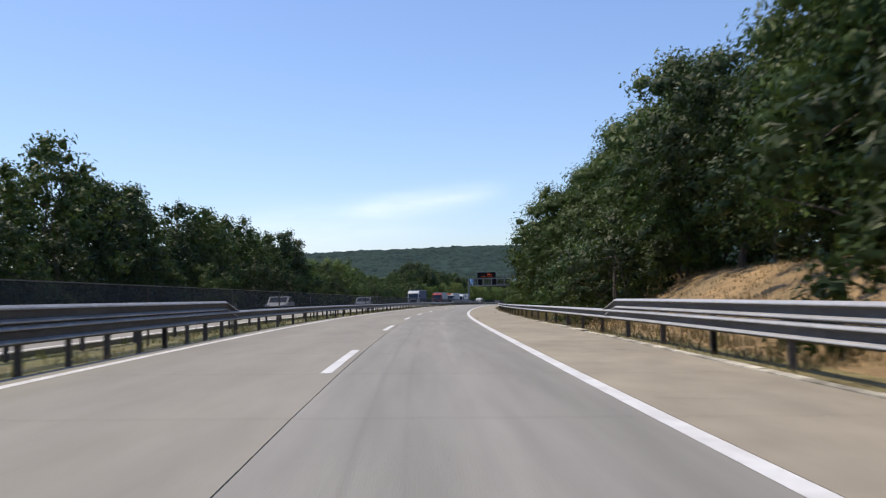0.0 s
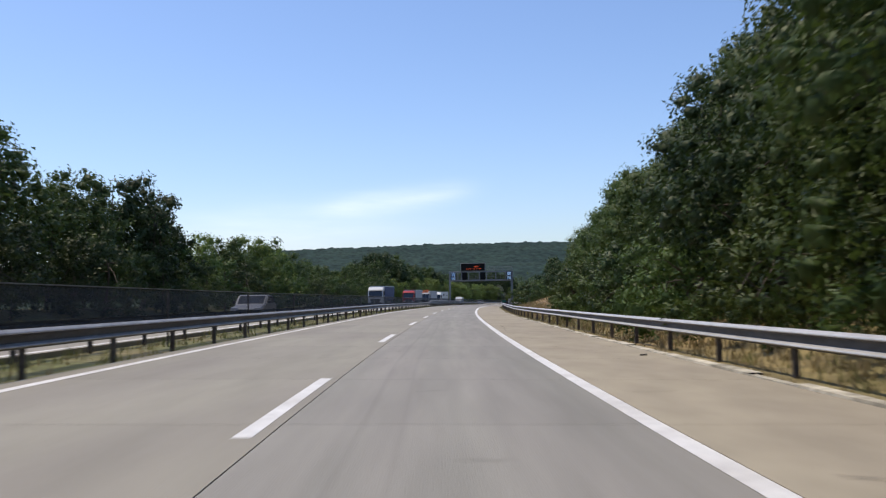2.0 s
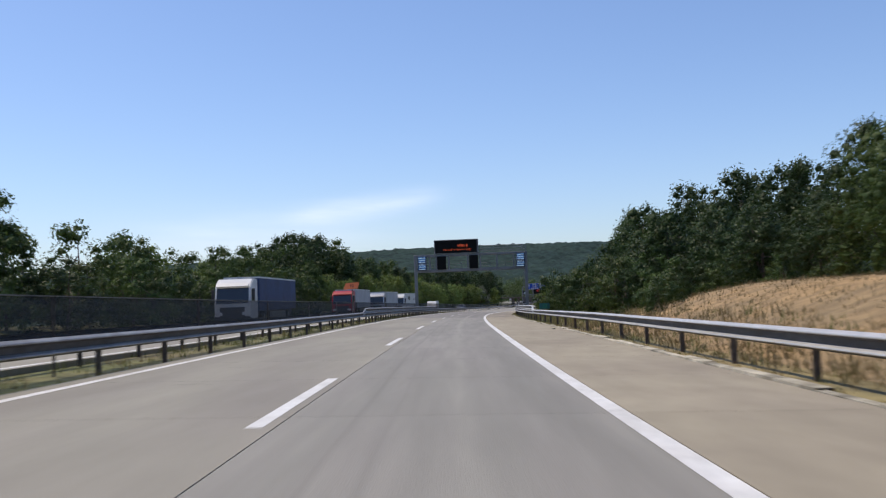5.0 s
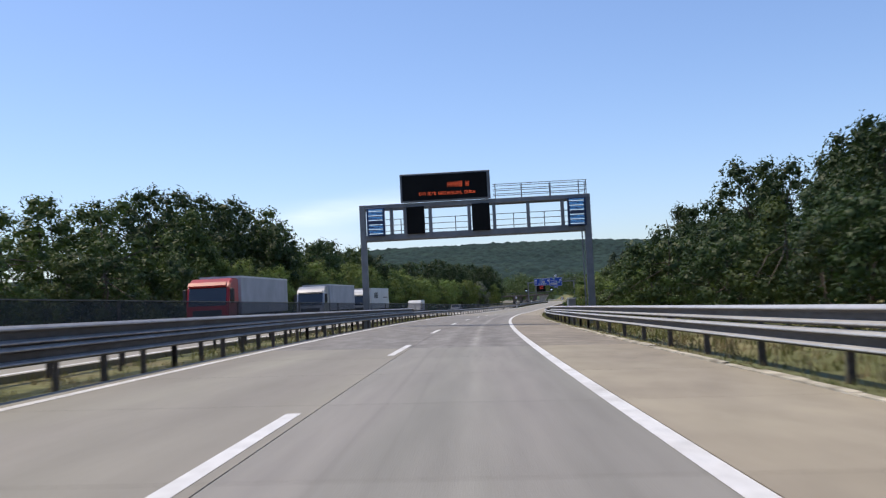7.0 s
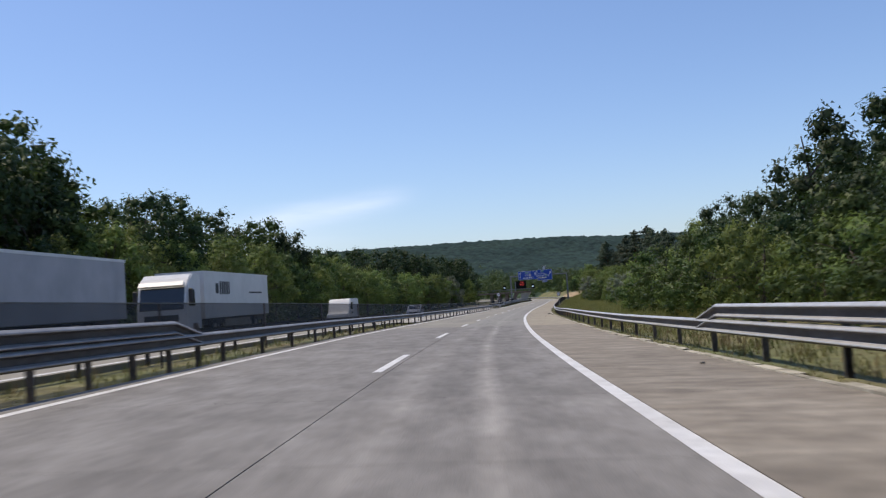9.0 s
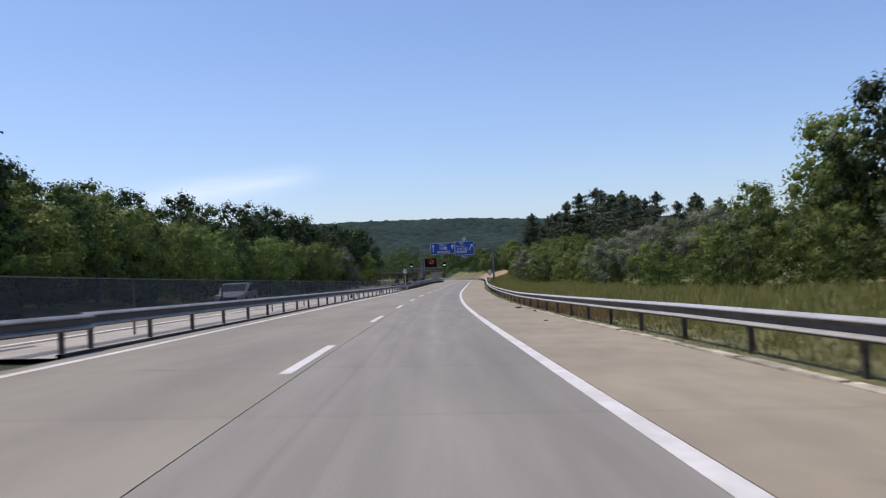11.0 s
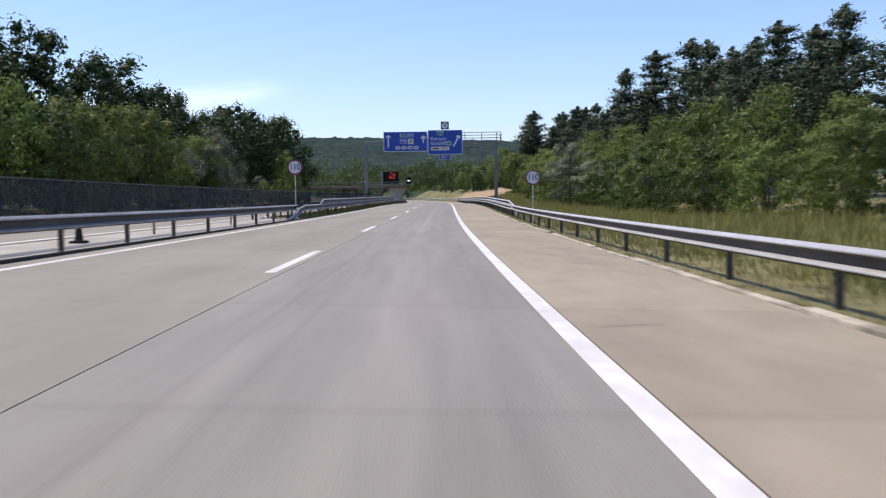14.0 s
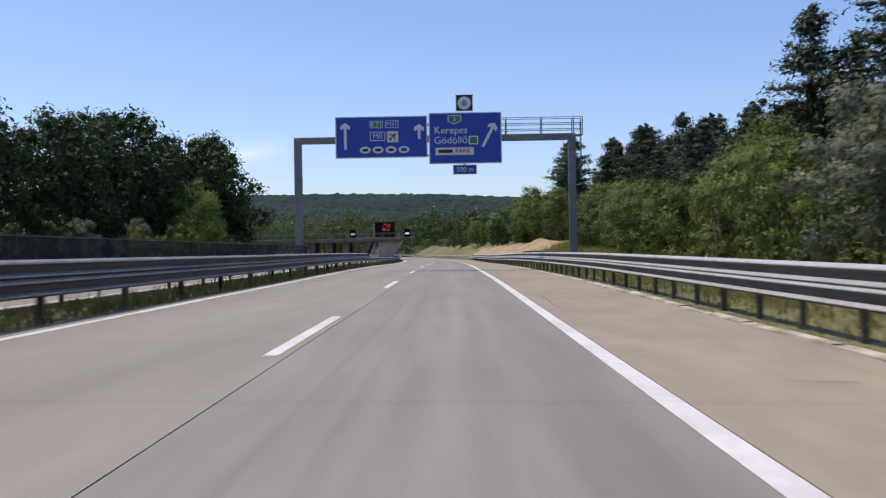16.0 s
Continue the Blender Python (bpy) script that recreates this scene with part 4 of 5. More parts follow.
    lettering("place_name", "G\u00f6d\u00f6ll\u0151", 0.56, sign_white, b, Matrix.Translation((1.22, -0.49, 7.24)) @ FACE, align="LEFT")
    plate(b, 3.42, 7.24, 0.52, 0.48, sign_white)
    plate(b, 3.42, 7.24, 0.40, 0.36, sign_green, -0.49)
    plate(b, 2.36, 6.64, 2.15, 0.42, sign_cream)
    plate(b, 1.86, 6.64, 0.78, 0.18, sign_black, -0.49, name="bar")
    lettering("sign_words", "PARK", 0.36, sign_black, b, Matrix.Translation((2.84, -0.49, 6.64)) @ FACE)
    arrow(b, 4.28, 7.52, 1.5, 28)
    c = board(g, 2.26, 3.58, 5.34, 5.88, sign_blue, 0.035, name="distance_board", label="small blue distance board")
    lettering("distance", "500 m", 0.38, sign_white, c, Matrix.Translation((2.92, -0.49, 5.60)) @ FACE)
    part("hanger", box(bmesh.new(), 2.85, 2.99, -0.41, -0.36, 5.6, 6.2), sign_back, g)
    d = board(g, 2.46, 3.42, 8.86, 9.80, sign_black, 0.04, name="limit_board", label="small square board with a round symbol")
    plate(d, 2.94, 9.31, 0.74, 0.74, sign_white, round_=True)
    plate(d, 2.94, 9.31, 0.30, 0.34, sign_back, -0.492, round_=True)


def far_gantry():
    """Far message gantry and the low bridge before it."""
    g = thing("far_display_gantry", stand(712.0, 7.7, -1.08, -11.0), "distant steel gantry with a glowing red message panel", "gantry")
    part("column", box(bmesh.new(), -11.9, -11.4, -0.2, 0.2, -1, 9.6), gantry_steel, g)
    part("beam", box(bmesh.new(), -17.6, -2.4, -0.2, 0.2, 6.0, 6.3), gantry_steel, g)
    p = part("message_panel", box(bmesh.new(), -11.3, -6.6, -0.6, -0.2, 6.3, 9.9), panel_black, g, "black panel")
    rng = random.Random(5)
    for k in range(22):
        x, z = rng.uniform(-9.6, -7.8), rng.uniform(7.6, 9.3)
        part("lit_bar", box(bmesh.new(), x, x + rng.uniform(0.2, 0.5), -0.62, -0.605, z, z + rng.uniform(0.12, 0.3)), led_red, p, "glowing red bar")
    for x in (-16.7, -3.6):
        q = part("lane_signal", box(bmesh.new(), x - 0.7, x + 0.7, -0.5, -0.2, 6.2, 8.2), panel_black, g, "black lane signal")
        part("lamp", box(bmesh.new(), x - 0.45, x + 0.45, -0.52, -0.505, 6.9, 7.3), led_white, q)

    b = thing("bridge", stand(654.0, -9.2, -0.25, -4.4), "low concrete road bridge on square piers", "bridge")
    part("deck", box(bmesh.new(), -34, 5.4, -5, 5, 3.35, 3.95, 0.05), bridge_concrete, b, "grey concrete deck")
    for y in (-4.95, 4.95):
        rail = part("railing", box(bmesh.new(), -34, 5.4, y - 0.03, y + 0.03, 4.85, 4.92), gantry_steel, b, "thin steel railing")
        for k in range(14):
            x = -33.5 + 2.95 * k
            part("railing_post", box(bmesh.new(), x - 0.04, x + 0.04, y - 0.03, y + 0.03, 3.95, 4.85), gantry_steel, rail)
    for x in (-26, -18.5, -10.2, -7.2, -4.2):
        for y in (-3.5, 3.5):
            part("pier", box(bmesh.new(), x - 0.55, x + 0.55, y - 0.6, y + 0.6, -1.5, 3.35, 0.04), bridge_concrete, b)
    part("wing_wall", prism(bmesh.new(), [(-2.9, -1.2), (-1.9, -1.2), (0.3, 3.35), (-0.9, 3.35)], -4.6, 4.6), bridge_concrete, b, "sloping dark wall")
    part("abutment", prism(bmesh.new(), [(1.4, -1.5), (3.2, 0.2), (5.4, 3.35), (1.4, 3.35)], -4.2, 4.6), concrete_pale, b, "pale sloped concrete abutment")


# ---- roadside signs ----
def speed_sign(s, lat, base, centre, group="speed limit signs"):
    sg_ = thing("speed_limit_sign", stand(s, lat, base), "round red-rimmed speed limit sign 110 on a grey post", "road sign", group)
    h = centre - base
    part("post", rod(bmesh.new(), (0, 0, -0.3), (0, 0, h + 0.3), 0.032, n=8), zinc, sg_)
    ring = [(math.cos(a), math.sin(a)) for a in (2 * math.pi * k / 32 for k in range(32))]
    d = part("disc", prism(bmesh.new(), [(0.40 * x, h + 0.40 * z) for x, z in ring], -0.06, -0.035), sign_red, sg_, "dark red rim")
    part("disc_face", prism(bmesh.new(), [(0.325 * x, h + 0.325 * z) for x, z in ring], -0.066, -0.061), sign_white, d, "white centre")
    lettering("limit", "110", 0.46, sign_black, d, Matrix.Translation((0, -0.076, h)) @ FACE @ Matrix.Diagonal((0.84, 1, 1, 1)), deep=0.012, heavy=0.004)
    part("sign_back", prism(bmesh.new(), [(0.41 * x, h + 0.41 * z) for x, z in ring], -0.035, -0.028), sign_back, d)


def km_signs():
    o = thing("orange_sign", stand(226.4, -5.15, 0, -22), "slanted orange temporary board reading 10 in the median", "road sign")
    part("post", rod(bmesh.new(), (0, 0, -0.3), (0, 0, 2.4), 0.03, n=8), zinc_dull, o)
    b = part("board", prism(bmesh.new(), [(-0.62, 2.28), (0.46, 2.32), (0.58, 2.75), (-0.46, 2.70)], -0.06, -0.035), sign_orange, o, "orange board")
    lettering("number", "10", 0.32, sign_red, b, Matrix.Translation((0, -0.066, 2.51)) @ FACE)
    t = thing("marker_board", stand(225.6, 7.45, 0), "small dark teal distance marker behind the barrier", "road sign")
    part("post", rod(bmesh.new(), (0, 0, -0.4), (0, 0, 1.0), 0.03, n=8), zinc_dull, t)
    b = part("board", box(bmesh.new(), -0.33, 0.33, -0.05, -0.03, 0.80, 1.17, 0.005), sign_teal, t)
    for x in (-0.1, 0.02, 0.13):
        part("bar", box(bmesh.new(), x - 0.025, x + 0.025, -0.056, -0.051, 0.88, 1.1), sign_green, b, "faint pale bar")


def roadside_cabinet():
    c = thing("cabinet", stand(286.5, 7.9, -0.05), "pale grey roadside control cabinet behind the barrier", "cabinet")
    part("body", box(bmesh.new(), -0.24, 0.22, -0.2, 0.2, 0, 1.60, 0.02), concrete_grey, c)
    part("side_panel", box(bmesh.new(), -0.33, -0.227, -0.22, 0.22, 0, 1.64, 0.015), cabinet_paint, c, "white end panel")
    part("roof", box(bmesh.new(), -0.35, 0.25, -0.24, 0.24, 1.60, 1.66, 0.015), cabinet_paint, c)
    part("base", box(bmesh.new(), -0.38, 0.28, -0.25, 0.25, -0.3, 0.1), concrete_grey, c)
    part("bracket", box(bmesh.new(), -0.46, -0.33, -0.22, -0.16, 1.05, 1.12), cabinet_paint, c)

# ---- trees and shrubs ----
def unit(a):
    return a / (np.linalg.norm(a, axis=-1, keepdims=True) + 1e-9)


_g = (1 + 5 ** 0.5) / 2
ICO = unit(np.array([(-1, _g, 0), (1, _g, 0), (-1, -_g, 0), (1, -_g, 0), (0, -1, _g), (0, 1, _g), (0, -1, -_g), (0, 1, -_g), (_g, 0, -1), (_g, 0, 1), (-_g, 0, -1), (-_g, 0, 1)]))
ICO_FACES = np.array([(0, 11, 5), (0, 5, 1), (0, 1, 7), (0, 7, 10), (0, 10, 11), (1, 5, 9), (5, 11, 4), (11, 10, 2), (10, 7, 6), (7, 1, 8), (3, 9, 4), (3, 4, 2), (3, 2, 6), (3, 6, 8), (3, 8, 9), (4, 9, 5), (2, 4, 11), (6, 2, 10), (8, 6, 7), (9, 8, 1)])


def leaf_cloud(name, centres, radii, count, size, rng, material, flat=0.8, slim=0.55, core=0.0):
    """Many small pointed leaves round the given centres, as one mesh; core: size of each clump's dense heart."""
    all_radii = radii
    pick = rng.integers(0, len(centres), count)
    c = centres[pick]
    if not np.isscalar(radii):
        radii = np.asarray(radii)[pick][:, None]
    k = rng.normal(size=(count, 3))
    k /= np.linalg.norm(k, axis=1, keepdims=True) + 1e-9
    r = radii * (0.25 + 0.9 * rng.random((count, 1)) ** 0.7)
    p = c + k * r * np.array([1, 1, flat])
    nrm = k * 0.9 + rng.normal(size=(count, 3)) * 0.55 + np.array([0, 0, 0.45])
    nrm /= np.linalg.norm(nrm, axis=1, keepdims=True) + 1e-9
    u = np.cross(nrm, rng.normal(size=(count, 3)))
    u /= np.linalg.norm(u, axis=1, keepdims=True) + 1e-9
    v = np.cross(nrm, u)
    ln = size * rng.uniform(0.6, 1.25, (count, 1))
    wd = ln * slim
    corner = np.stack([p - u * ln / 2 + v * wd / 2, p - u * ln / 2 - v * wd / 2, p + u * ln / 2], 1).reshape(-1, 3)
    soft = np.repeat(0.55 * k + 0.35 * unit(p - centres.mean(0)) + 0.3 * nrm, 3, axis=0)
    if core:
        # ragged heart of each clump
        each = np.broadcast_to(np.asarray(all_radii, dtype=float).reshape(-1, 1, 1), (len(centres), 1, 1))
        heart = ICO[None] * each * core * rng.uniform(0.55, 1.25, (len(centres), 12, 1)) * np.array([1, 1, flat])
        tri = (centres[:, None] + heart)[:, ICO_FACES].reshape(-1, 3)
        lean = 0.7 * np.broadcast_to(ICO, heart.shape)[:, ICO_FACES].reshape(-1, 3) + 0.4 * unit(tri - centres.mean(0)) + 0.25 * rng.normal(size=tri.shape)
        corner, soft = np.concatenate([corner, tri]), np.concatenate([soft, lean])
    me = bpy.data.meshes.new(name)
    n = len(corner) // 3
    me.from_pydata(corner.tolist(), [], np.arange(n * 3).reshape(-1, 3).tolist())
    me.materials.append(material)
    me.polygons.foreach_set("use_smooth", np.ones(n, dtype=bool))
    me.normals_split_custom_set(unit(soft).tolist())
    return me


def limb(bm, p0, p1, r0, r1, rng, bend=0.08, n=3, sides=6):
    p0, p1 = Vector(p0), Vector(p1)
    d = (p1 - p0).length
    last, lr = p0, r0
    for k in range(1, n + 1):
        u = k / n
        q = p0.lerp(p1, u) + (Vector(rng.normal(size=3)) * bend * d * (0.5 if k < n else 0.0))
        r = r0 + (r1 - r0) * u
        rod(bm, last, q, lr, r, sides, caps=False)
        last, lr = q, r


def broadleaf(height, width, low, clusters, leaves, size, seed, material, shape=1.0, name="tree", lobes=0.35):
    """A tree of the given height: tapered trunk, limbs, crown of leaf clusters with an uneven outline."""
    rng = np.random.default_rng(seed)
    root = new(name)
    root.empty_display_size = 0.3
    blob = 0.098 * (height + width) / 2
    zc, rz, rx = height * (1 + low) / 2, height * (1 - low) / 2, width / 2 - 0.3 * blob
    cs = []
    while len(cs) < clusters:
        k = rng.normal(size=3)
        k /= np.linalg.norm(k)
        r = rng.random() ** 0.3
        wave = 1 + lobes * noise.noise(Vector(k * 1.9) + Vector((seed * 3.1, 0, 0)))
        taper = 1 - 0.35 * shape * max(k[2] * r, -0.4)
        cs.append((k[0] * rx * r * wave * taper, k[1] * rx * r * wave * taper, zc + k[2] * rz * r * (0.92 + 0.2 * (wave - 1))))
    cs = np.array(cs)
    bm = bmesh.new()
    lean = rng.normal(size=2) * 0.03 * height
    fork = Vector((lean[0], lean[1], height * max(low + 0.12, 0.26)))
    limb(bm, (0, 0, -0.4), fork, height * 0.020, height * 0.013, rng, 0.03, 3, 8)
    limb(bm, fork, (lean[0] * 1.6, lean[1] * 1.6, height * 0.88), height * 0.012, height * 0.003, rng, 0.04, 3)
    for k in rng.choice(len(cs), min(11, len(cs)), replace=False):
        t = rng.uniform(0.2, 0.9)
        a = Vector((0, 0, 0)).lerp(fork, t) if rng.random() < 0.3 else fork.lerp(Vector((lean[0] * 1.6, lean[1] * 1.6, height * 0.88)), t * 0.8)
        limb(bm, a, cs[k], height * 0.007, height * 0.002, rng, 0.07, 3, 5)
    part("trunk", bm, bark, root, "grey-brown trunk and limbs")
    me = leaf_cloud("crown", cs, blob, leaves, size, rng, material, core=0.4)
    top = float(np.percentile([v.co.z for v in me.vertices], 99.3))
    for v in me.vertices:
        v.co.z = low * height * 0.5 + (v.co.z - low * height * 0.5) * (height - low * height * 0.5) / (top - low * height * 0.5)
    crown = new("crown", me)
    crown.parent = root
    return root


def pine(height, width, leaves, seed, low=0.2):
    """A pine with tiers of up-curved branches that narrow to a pointed top."""
    rng = np.random.default_rng(seed)
    root = new("pine_tree")
    bm = bmesh.new()
    limb(bm, (0, 0, -0.4), (0, 0, height * 0.97), height * 0.016, height * 0.002, rng, 0.012, 5, 8)
    cs, rad = [], []
    tiers = 15
    for k in range(tiers):
        u = k / (tiers - 1)
        z = height * (low + (0.92 - low) * u) + rng.normal() * 0.25
        reach = width / 2 * (1.0 - 0.84 * u ** 1.6) * rng.uniform(0.6, 1.15) + 0.2
        if u < 0.12:
            reach *= 0.75
        n = 5 if u < 0.85 else 4
        off = rng.uniform(0, 6.28)
        for j in range(n):
            a = off + 6.283 * j / n + rng.normal() * 0.35
            rr = reach * rng.uniform(0.45, 1.2)
            tip = (rr * math.cos(a), rr * math.sin(a), z + rr * rng.uniform(0.0, 0.55))
            limb(bm, (0, 0, z), tip, height * 0.004, height * 0.0015, rng, 0.05, 2, 4)
            for f in (0.4, 0.7, 1.0):
                cs.append((tip[0] * f, tip[1] * f, z + (tip[2] - z) * f))
                rad.append(height * (0.064 - 0.026 * u) * rng.uniform(0.7, 1.3))
    for k in range(14):
        cs.append((rng.normal() * 0.12, rng.normal() * 0.12, height * (0.82 + 0.165 * k / 13)))
        rad.append(height * 0.046 * (1.12 - 0.85 * k / 13))
    part("trunk", bm, bark_pine, root, "reddish bark trunk")
    me = leaf_cloud("crown", np.array(cs), rad, leaves, 0.36, rng, leaf_pine, flat=0.66, slim=0.32, core=0.35)
    crown = new("crown", me)
    crown.parent = root
    return root


TREES = {
    "a": (broadleaf(10, 8.5, -0.06, 110, 13500, 0.205, 11, leaf_a), 10, "broadleaved tree with a dense mid-green crown", "tree"),
    "b": (broadleaf(10, 7.4, -0.06, 105, 13000, 0.205, 12, leaf_b), 10, "dark green broadleaved tree with an uneven crown", "tree"),
    "c": (broadleaf(10, 8.0, -0.08, 100, 13000, 0.205, 13, leaf_c), 10, "bright green tree with feathery leaves", "tree"),
    "d": (broadleaf(10, 5.8, 0.08, 90, 12000, 0.195, 14, leaf_b, 0.6), 10, "tall narrow tree with dark green leaves", "tree"),
    "e": (broadleaf(10, 9.0, 0.06, 85, 13000, 0.205, 15, leaf_a, 1.1, lobes=0.6), 10, "spreading green tree with gaps in its crown", "tree"),
    "h": (broadleaf(10, 7.6, 0.2, 90, 12000, 0.205, 41, leaf_b, 0.7), 10, "dark green tree with bare lower trunk on the bank", "tree"),
    "A": (broadleaf(10, 8.5, -0.06, 95, 5600, 0.31, 31, leaf_a), 10, "broadleaved tree with a mid-green crown", "tree"),
    "B": (broadleaf(10, 7.4, -0.06, 90, 5600, 0.31, 32, leaf_b, lobes=0.5), 10, "dark green broadleaved tree with an uneven crown", "tree"),
    "C": (broadleaf(10, 8.0, -0.08, 90, 5600, 0.31, 33, leaf_c), 10, "bright green tree with feathery leaves", "tree"),
    "D": (broadleaf(10, 5.6, 0.08, 70, 5400, 0.29, 34, leaf_b, 0.7), 10, "tall narrow tree with dark green leaves", "tree"),
    "s": (broadleaf(6, 5.0, 0.04, 60, 7600, 0.175, 16, leaf_silver, name="silver_tree"), 6, "silver-leaved tree with a loose pale crown", "tree"),
    "u": (broadleaf(4, 4.6, -0.3, 44, 3800, 0.165, 17, leaf_c, name="shrub"), 4, "bright green shrub beside the road", "shrub"),
    "v": (broadleaf(4, 4.8, -0.3, 44, 3800, 0.165, 18, leaf_a, name="shrub"), 4, "green leafy shrub beside the road", "shrub"),
    "w": (broadleaf(4, 5.0, -0.3, 44, 3800, 0.165, 19, leaf_b, name="shrub"), 4, "dark green shrub beside the road", "shrub"),
    "p": (pine(16, 7.4, 7500, 21), 16, "dark green pine with tiered branches", "pine"),
    "q": (pine(16, 8.6, 8000, 22, 0.12), 16, "broad dark green pine with tiered branches", "pine"),
}
used_kinds = set()


def plant(kind, s, lat, top, rng, up=None, wood=""):
    """One plant with its top so high over the road's plane."""
    proto, size, label, category = TREES[kind]
    g = ground_up(s, lat) if up is None else up
    top -= line(s)[5] * (lat - min(max(lat, -7.4), 8.0))
    if 8 < lat < 24 and s < 240:
        g -= 0.12 * min(lerp_table(s, RIGHT_BANK), 3.0) + 0.25   # rooted into the slope
    sc = max(top - g, 1.0) / size
    wide = 1.2 if kind in "pq" else 1.0
    m = stand(s, lat, g - 0.05, rng.uniform(0, 360), 1.0) @ Matrix.Diagonal((sc * wide * rng.uniform(0.9, 1.15), sc * wide * rng.uniform(0.9, 1.15), sc, 1))
    if wood:
        woods[wood].append((kind, m))
    elif kind in used_kinds:
        copy_thing(proto, m @ Matrix.Diagonal((1 / proto.scale.x, 1 / proto.scale.y, 1 / proto.scale.z, 1)))
    else:
        used_kinds.add(kind)
        tagged(proto, label, category, "roadside " + category + "s")
        proto.matrix_basis = m


woods = {"left": [], "right": []}


def belt(kinds, s0, s1, gap, l0, l1, tops, seed, wood=""):
    """A loose row of plants; tops: heights of their tops by station."""
    rng = random.Random(seed)
    s = s0
    while s < s1:
        plant(rng.choice(kinds), s + rng.uniform(-0.3, 0.3) * gap, rng.uniform(l0, l1), lerp_table(s, tops) * (rng.uniform(0.82, 1.04) if kinds[0] == "p" else rng.uniform(0.8, 1.1)), rng, None, wood)
        s += gap * rng.uniform(0.8, 1.2)


def build_trees():
    rng = random.Random(77)
    # right of the road
    belt("bha", 33, 64, 3.6, 13.6, 15.4, ((33, 11.0), (64, 11.4)), 31)
    belt("wv", 26, 34, 2.6, 11.0, 12.6, ((26, 7.0), (34, 6.0)), 33)
    belt("Ba", 32, 64, 6.5, 16, 20, ((30, 12.2), (64, 12.8)), 32, "right")
    belt("wvv", 56, 138, 2.7, 9.6, 11.0, ((50, 4.4), (100, 4.0), (138, 3.4)), 3)
    belt("aaeb", 62, 140, 5.0, 15.8, 18, ((40, 12.6), (62, 13.2), (75, 14.2), (95, 13.8), (110, 13.8), (130, 12.8), (140, 12.0)), 1)
    belt("baa", 74, 132, 6.0, 10.8, 12.2, ((74, 8.6), (95, 9.6), (132, 8.6)), 71)
    belt("aab", 60, 140, 6.0, 12.6, 14.0, ((60, 8.2), (100, 8.4), (140, 8.0)), 2)
    plant("d", 110, 19.5, 17.4, rng)
    plant("d", 129, 19, 16.4, rng)
    plant("d", 136, 20, 14.5, rng)
    plant("d", 91, 20, 16.4, rng)
    belt("abab", 140, 212, 4.6, 16.5, 19, ((140, 11.8), (150, 10.9), (160, 10.0), (170, 9.4), (185, 8.8), (200, 7.4), (214, 5.8)), 5)
    belt("aab", 138, 176, 4.6, 13.6, 15.2, ((138, 9.0), (150, 8.2), (166, 6.6), (176, 5.4)), 61)
    belt("wvw", 116, 151, 2.1, 10.0, 11.8, ((116, 3.6), (151, 3.2)), 6)
    belt("vw", 138, 176, 3.2, 12.4, 14.2, ((138, 4.6), (176, 4.0)), 68)
    belt("wv", 166, 222, 6.0, 15, 17.5, ((166, 4.4), (222, 3.6)), 7)
    belt("BDB", 226, 346, 5.0, 25, 28.5, ((226, 11.6), (245, 12.2), (275, 13.2), (300, 13.6), (320, 12.8), (346, 12.2)), 8, "right")
    belt("BBB", 232, 346, 8, 20.5, 23, ((226, 7.4), (346, 7.6)), 9, "right")
    belt("wvw", 206, 232, 2.6, 10.6, 13.0, ((206, 2.6), (216, 3.4), (232, 4.2)), 74)
    belt("bBb", 210, 250, 4.4, 15.5, 18.5, ((210, 5.6), (226, 7.4), (250, 8.6)), 75)
    belt("wwv", 218, 278, 3.2, 12.2, 14.5, ((218, 3.4), (232, 4.4), (278, 4.8)), 10)
    belt("vuv", 278, 352, 3.2, 12.2, 14.5, ((278, 4.8), (352, 4.4)), 67)
    belt("BBw", 222, 352, 6.0, 16, 19, ((222, 5.6), (240, 6.6), (352, 6.6)), 64)
    plant("D", 350, 25.4, 13.9, rng)
    plant("B", 354, 27.0, 12.0, rng)
    plant("D", 387, 24.5, 11.4, rng)
    plant("C", 392.5, 25.0, 10.6, rng)
    plant("B", 381, 26.5, 11.8, rng)
    belt("CAC", 356, 424, 5.0, 25, 32, ((356, 9.6), (385, 8.2), (424, 7.6)), 11, "right")
    belt("vucs", 352, 424, 4.6, 17.5, 21, ((352, 5.0), (424, 5.0)), 12)
    belt("CacC", 400, 478, 6.0, 22.5, 27, ((400, 7.4), (424, 6.8), (450, 6.8), (478, 7.4)), 13)
    belt("uvcu", 420, 480, 5.2, 18, 21.5, ((420, 4.2), (440, 4.8), (480, 5.0)), 14)
    belt("CCCA", 478, 545, 6.4, 20, 24, ((478, 7.6), (500, 7.2), (545, 8.0)), 15, "right")
    belt("pqp", 430, 545, 3.6, 29, 36, ((430, 9.6), (446, 10.0), (458, 11.5), (474, 13.5), (500, 15.5), (518, 17), (545, 18.5)), 16)
    belt("pqp", 548, 660, 4.2, 26, 34, ((548, 16.5), (556, 16), (568, 12.0), (580, 14.0), (592, 16.6), (630, 20), (660, 22)), 17)
    belt("uvcu", 478, 590, 4.2, 14.5, 18.0, ((478, 4.4), (520, 4.8), (535, 5.4), (560, 6.2), (590, 5.6)), 18)
    belt("CCA", 545, 590, 4.6, 19, 23, ((545, 7.4), (590, 8.4)), 63)
    plant("p", 549, 26.0, 17.4, rng)
    plant("q", 541, 28, 18.4, rng)
    plant("p", 536, 31, 19.0, rng)
    plant("s", 517, -22.6, 6.4, rng)
    plant("s", 528, -21.4, 8.2, rng)
    plant("s", 523, -21.2, 6.4, rng)
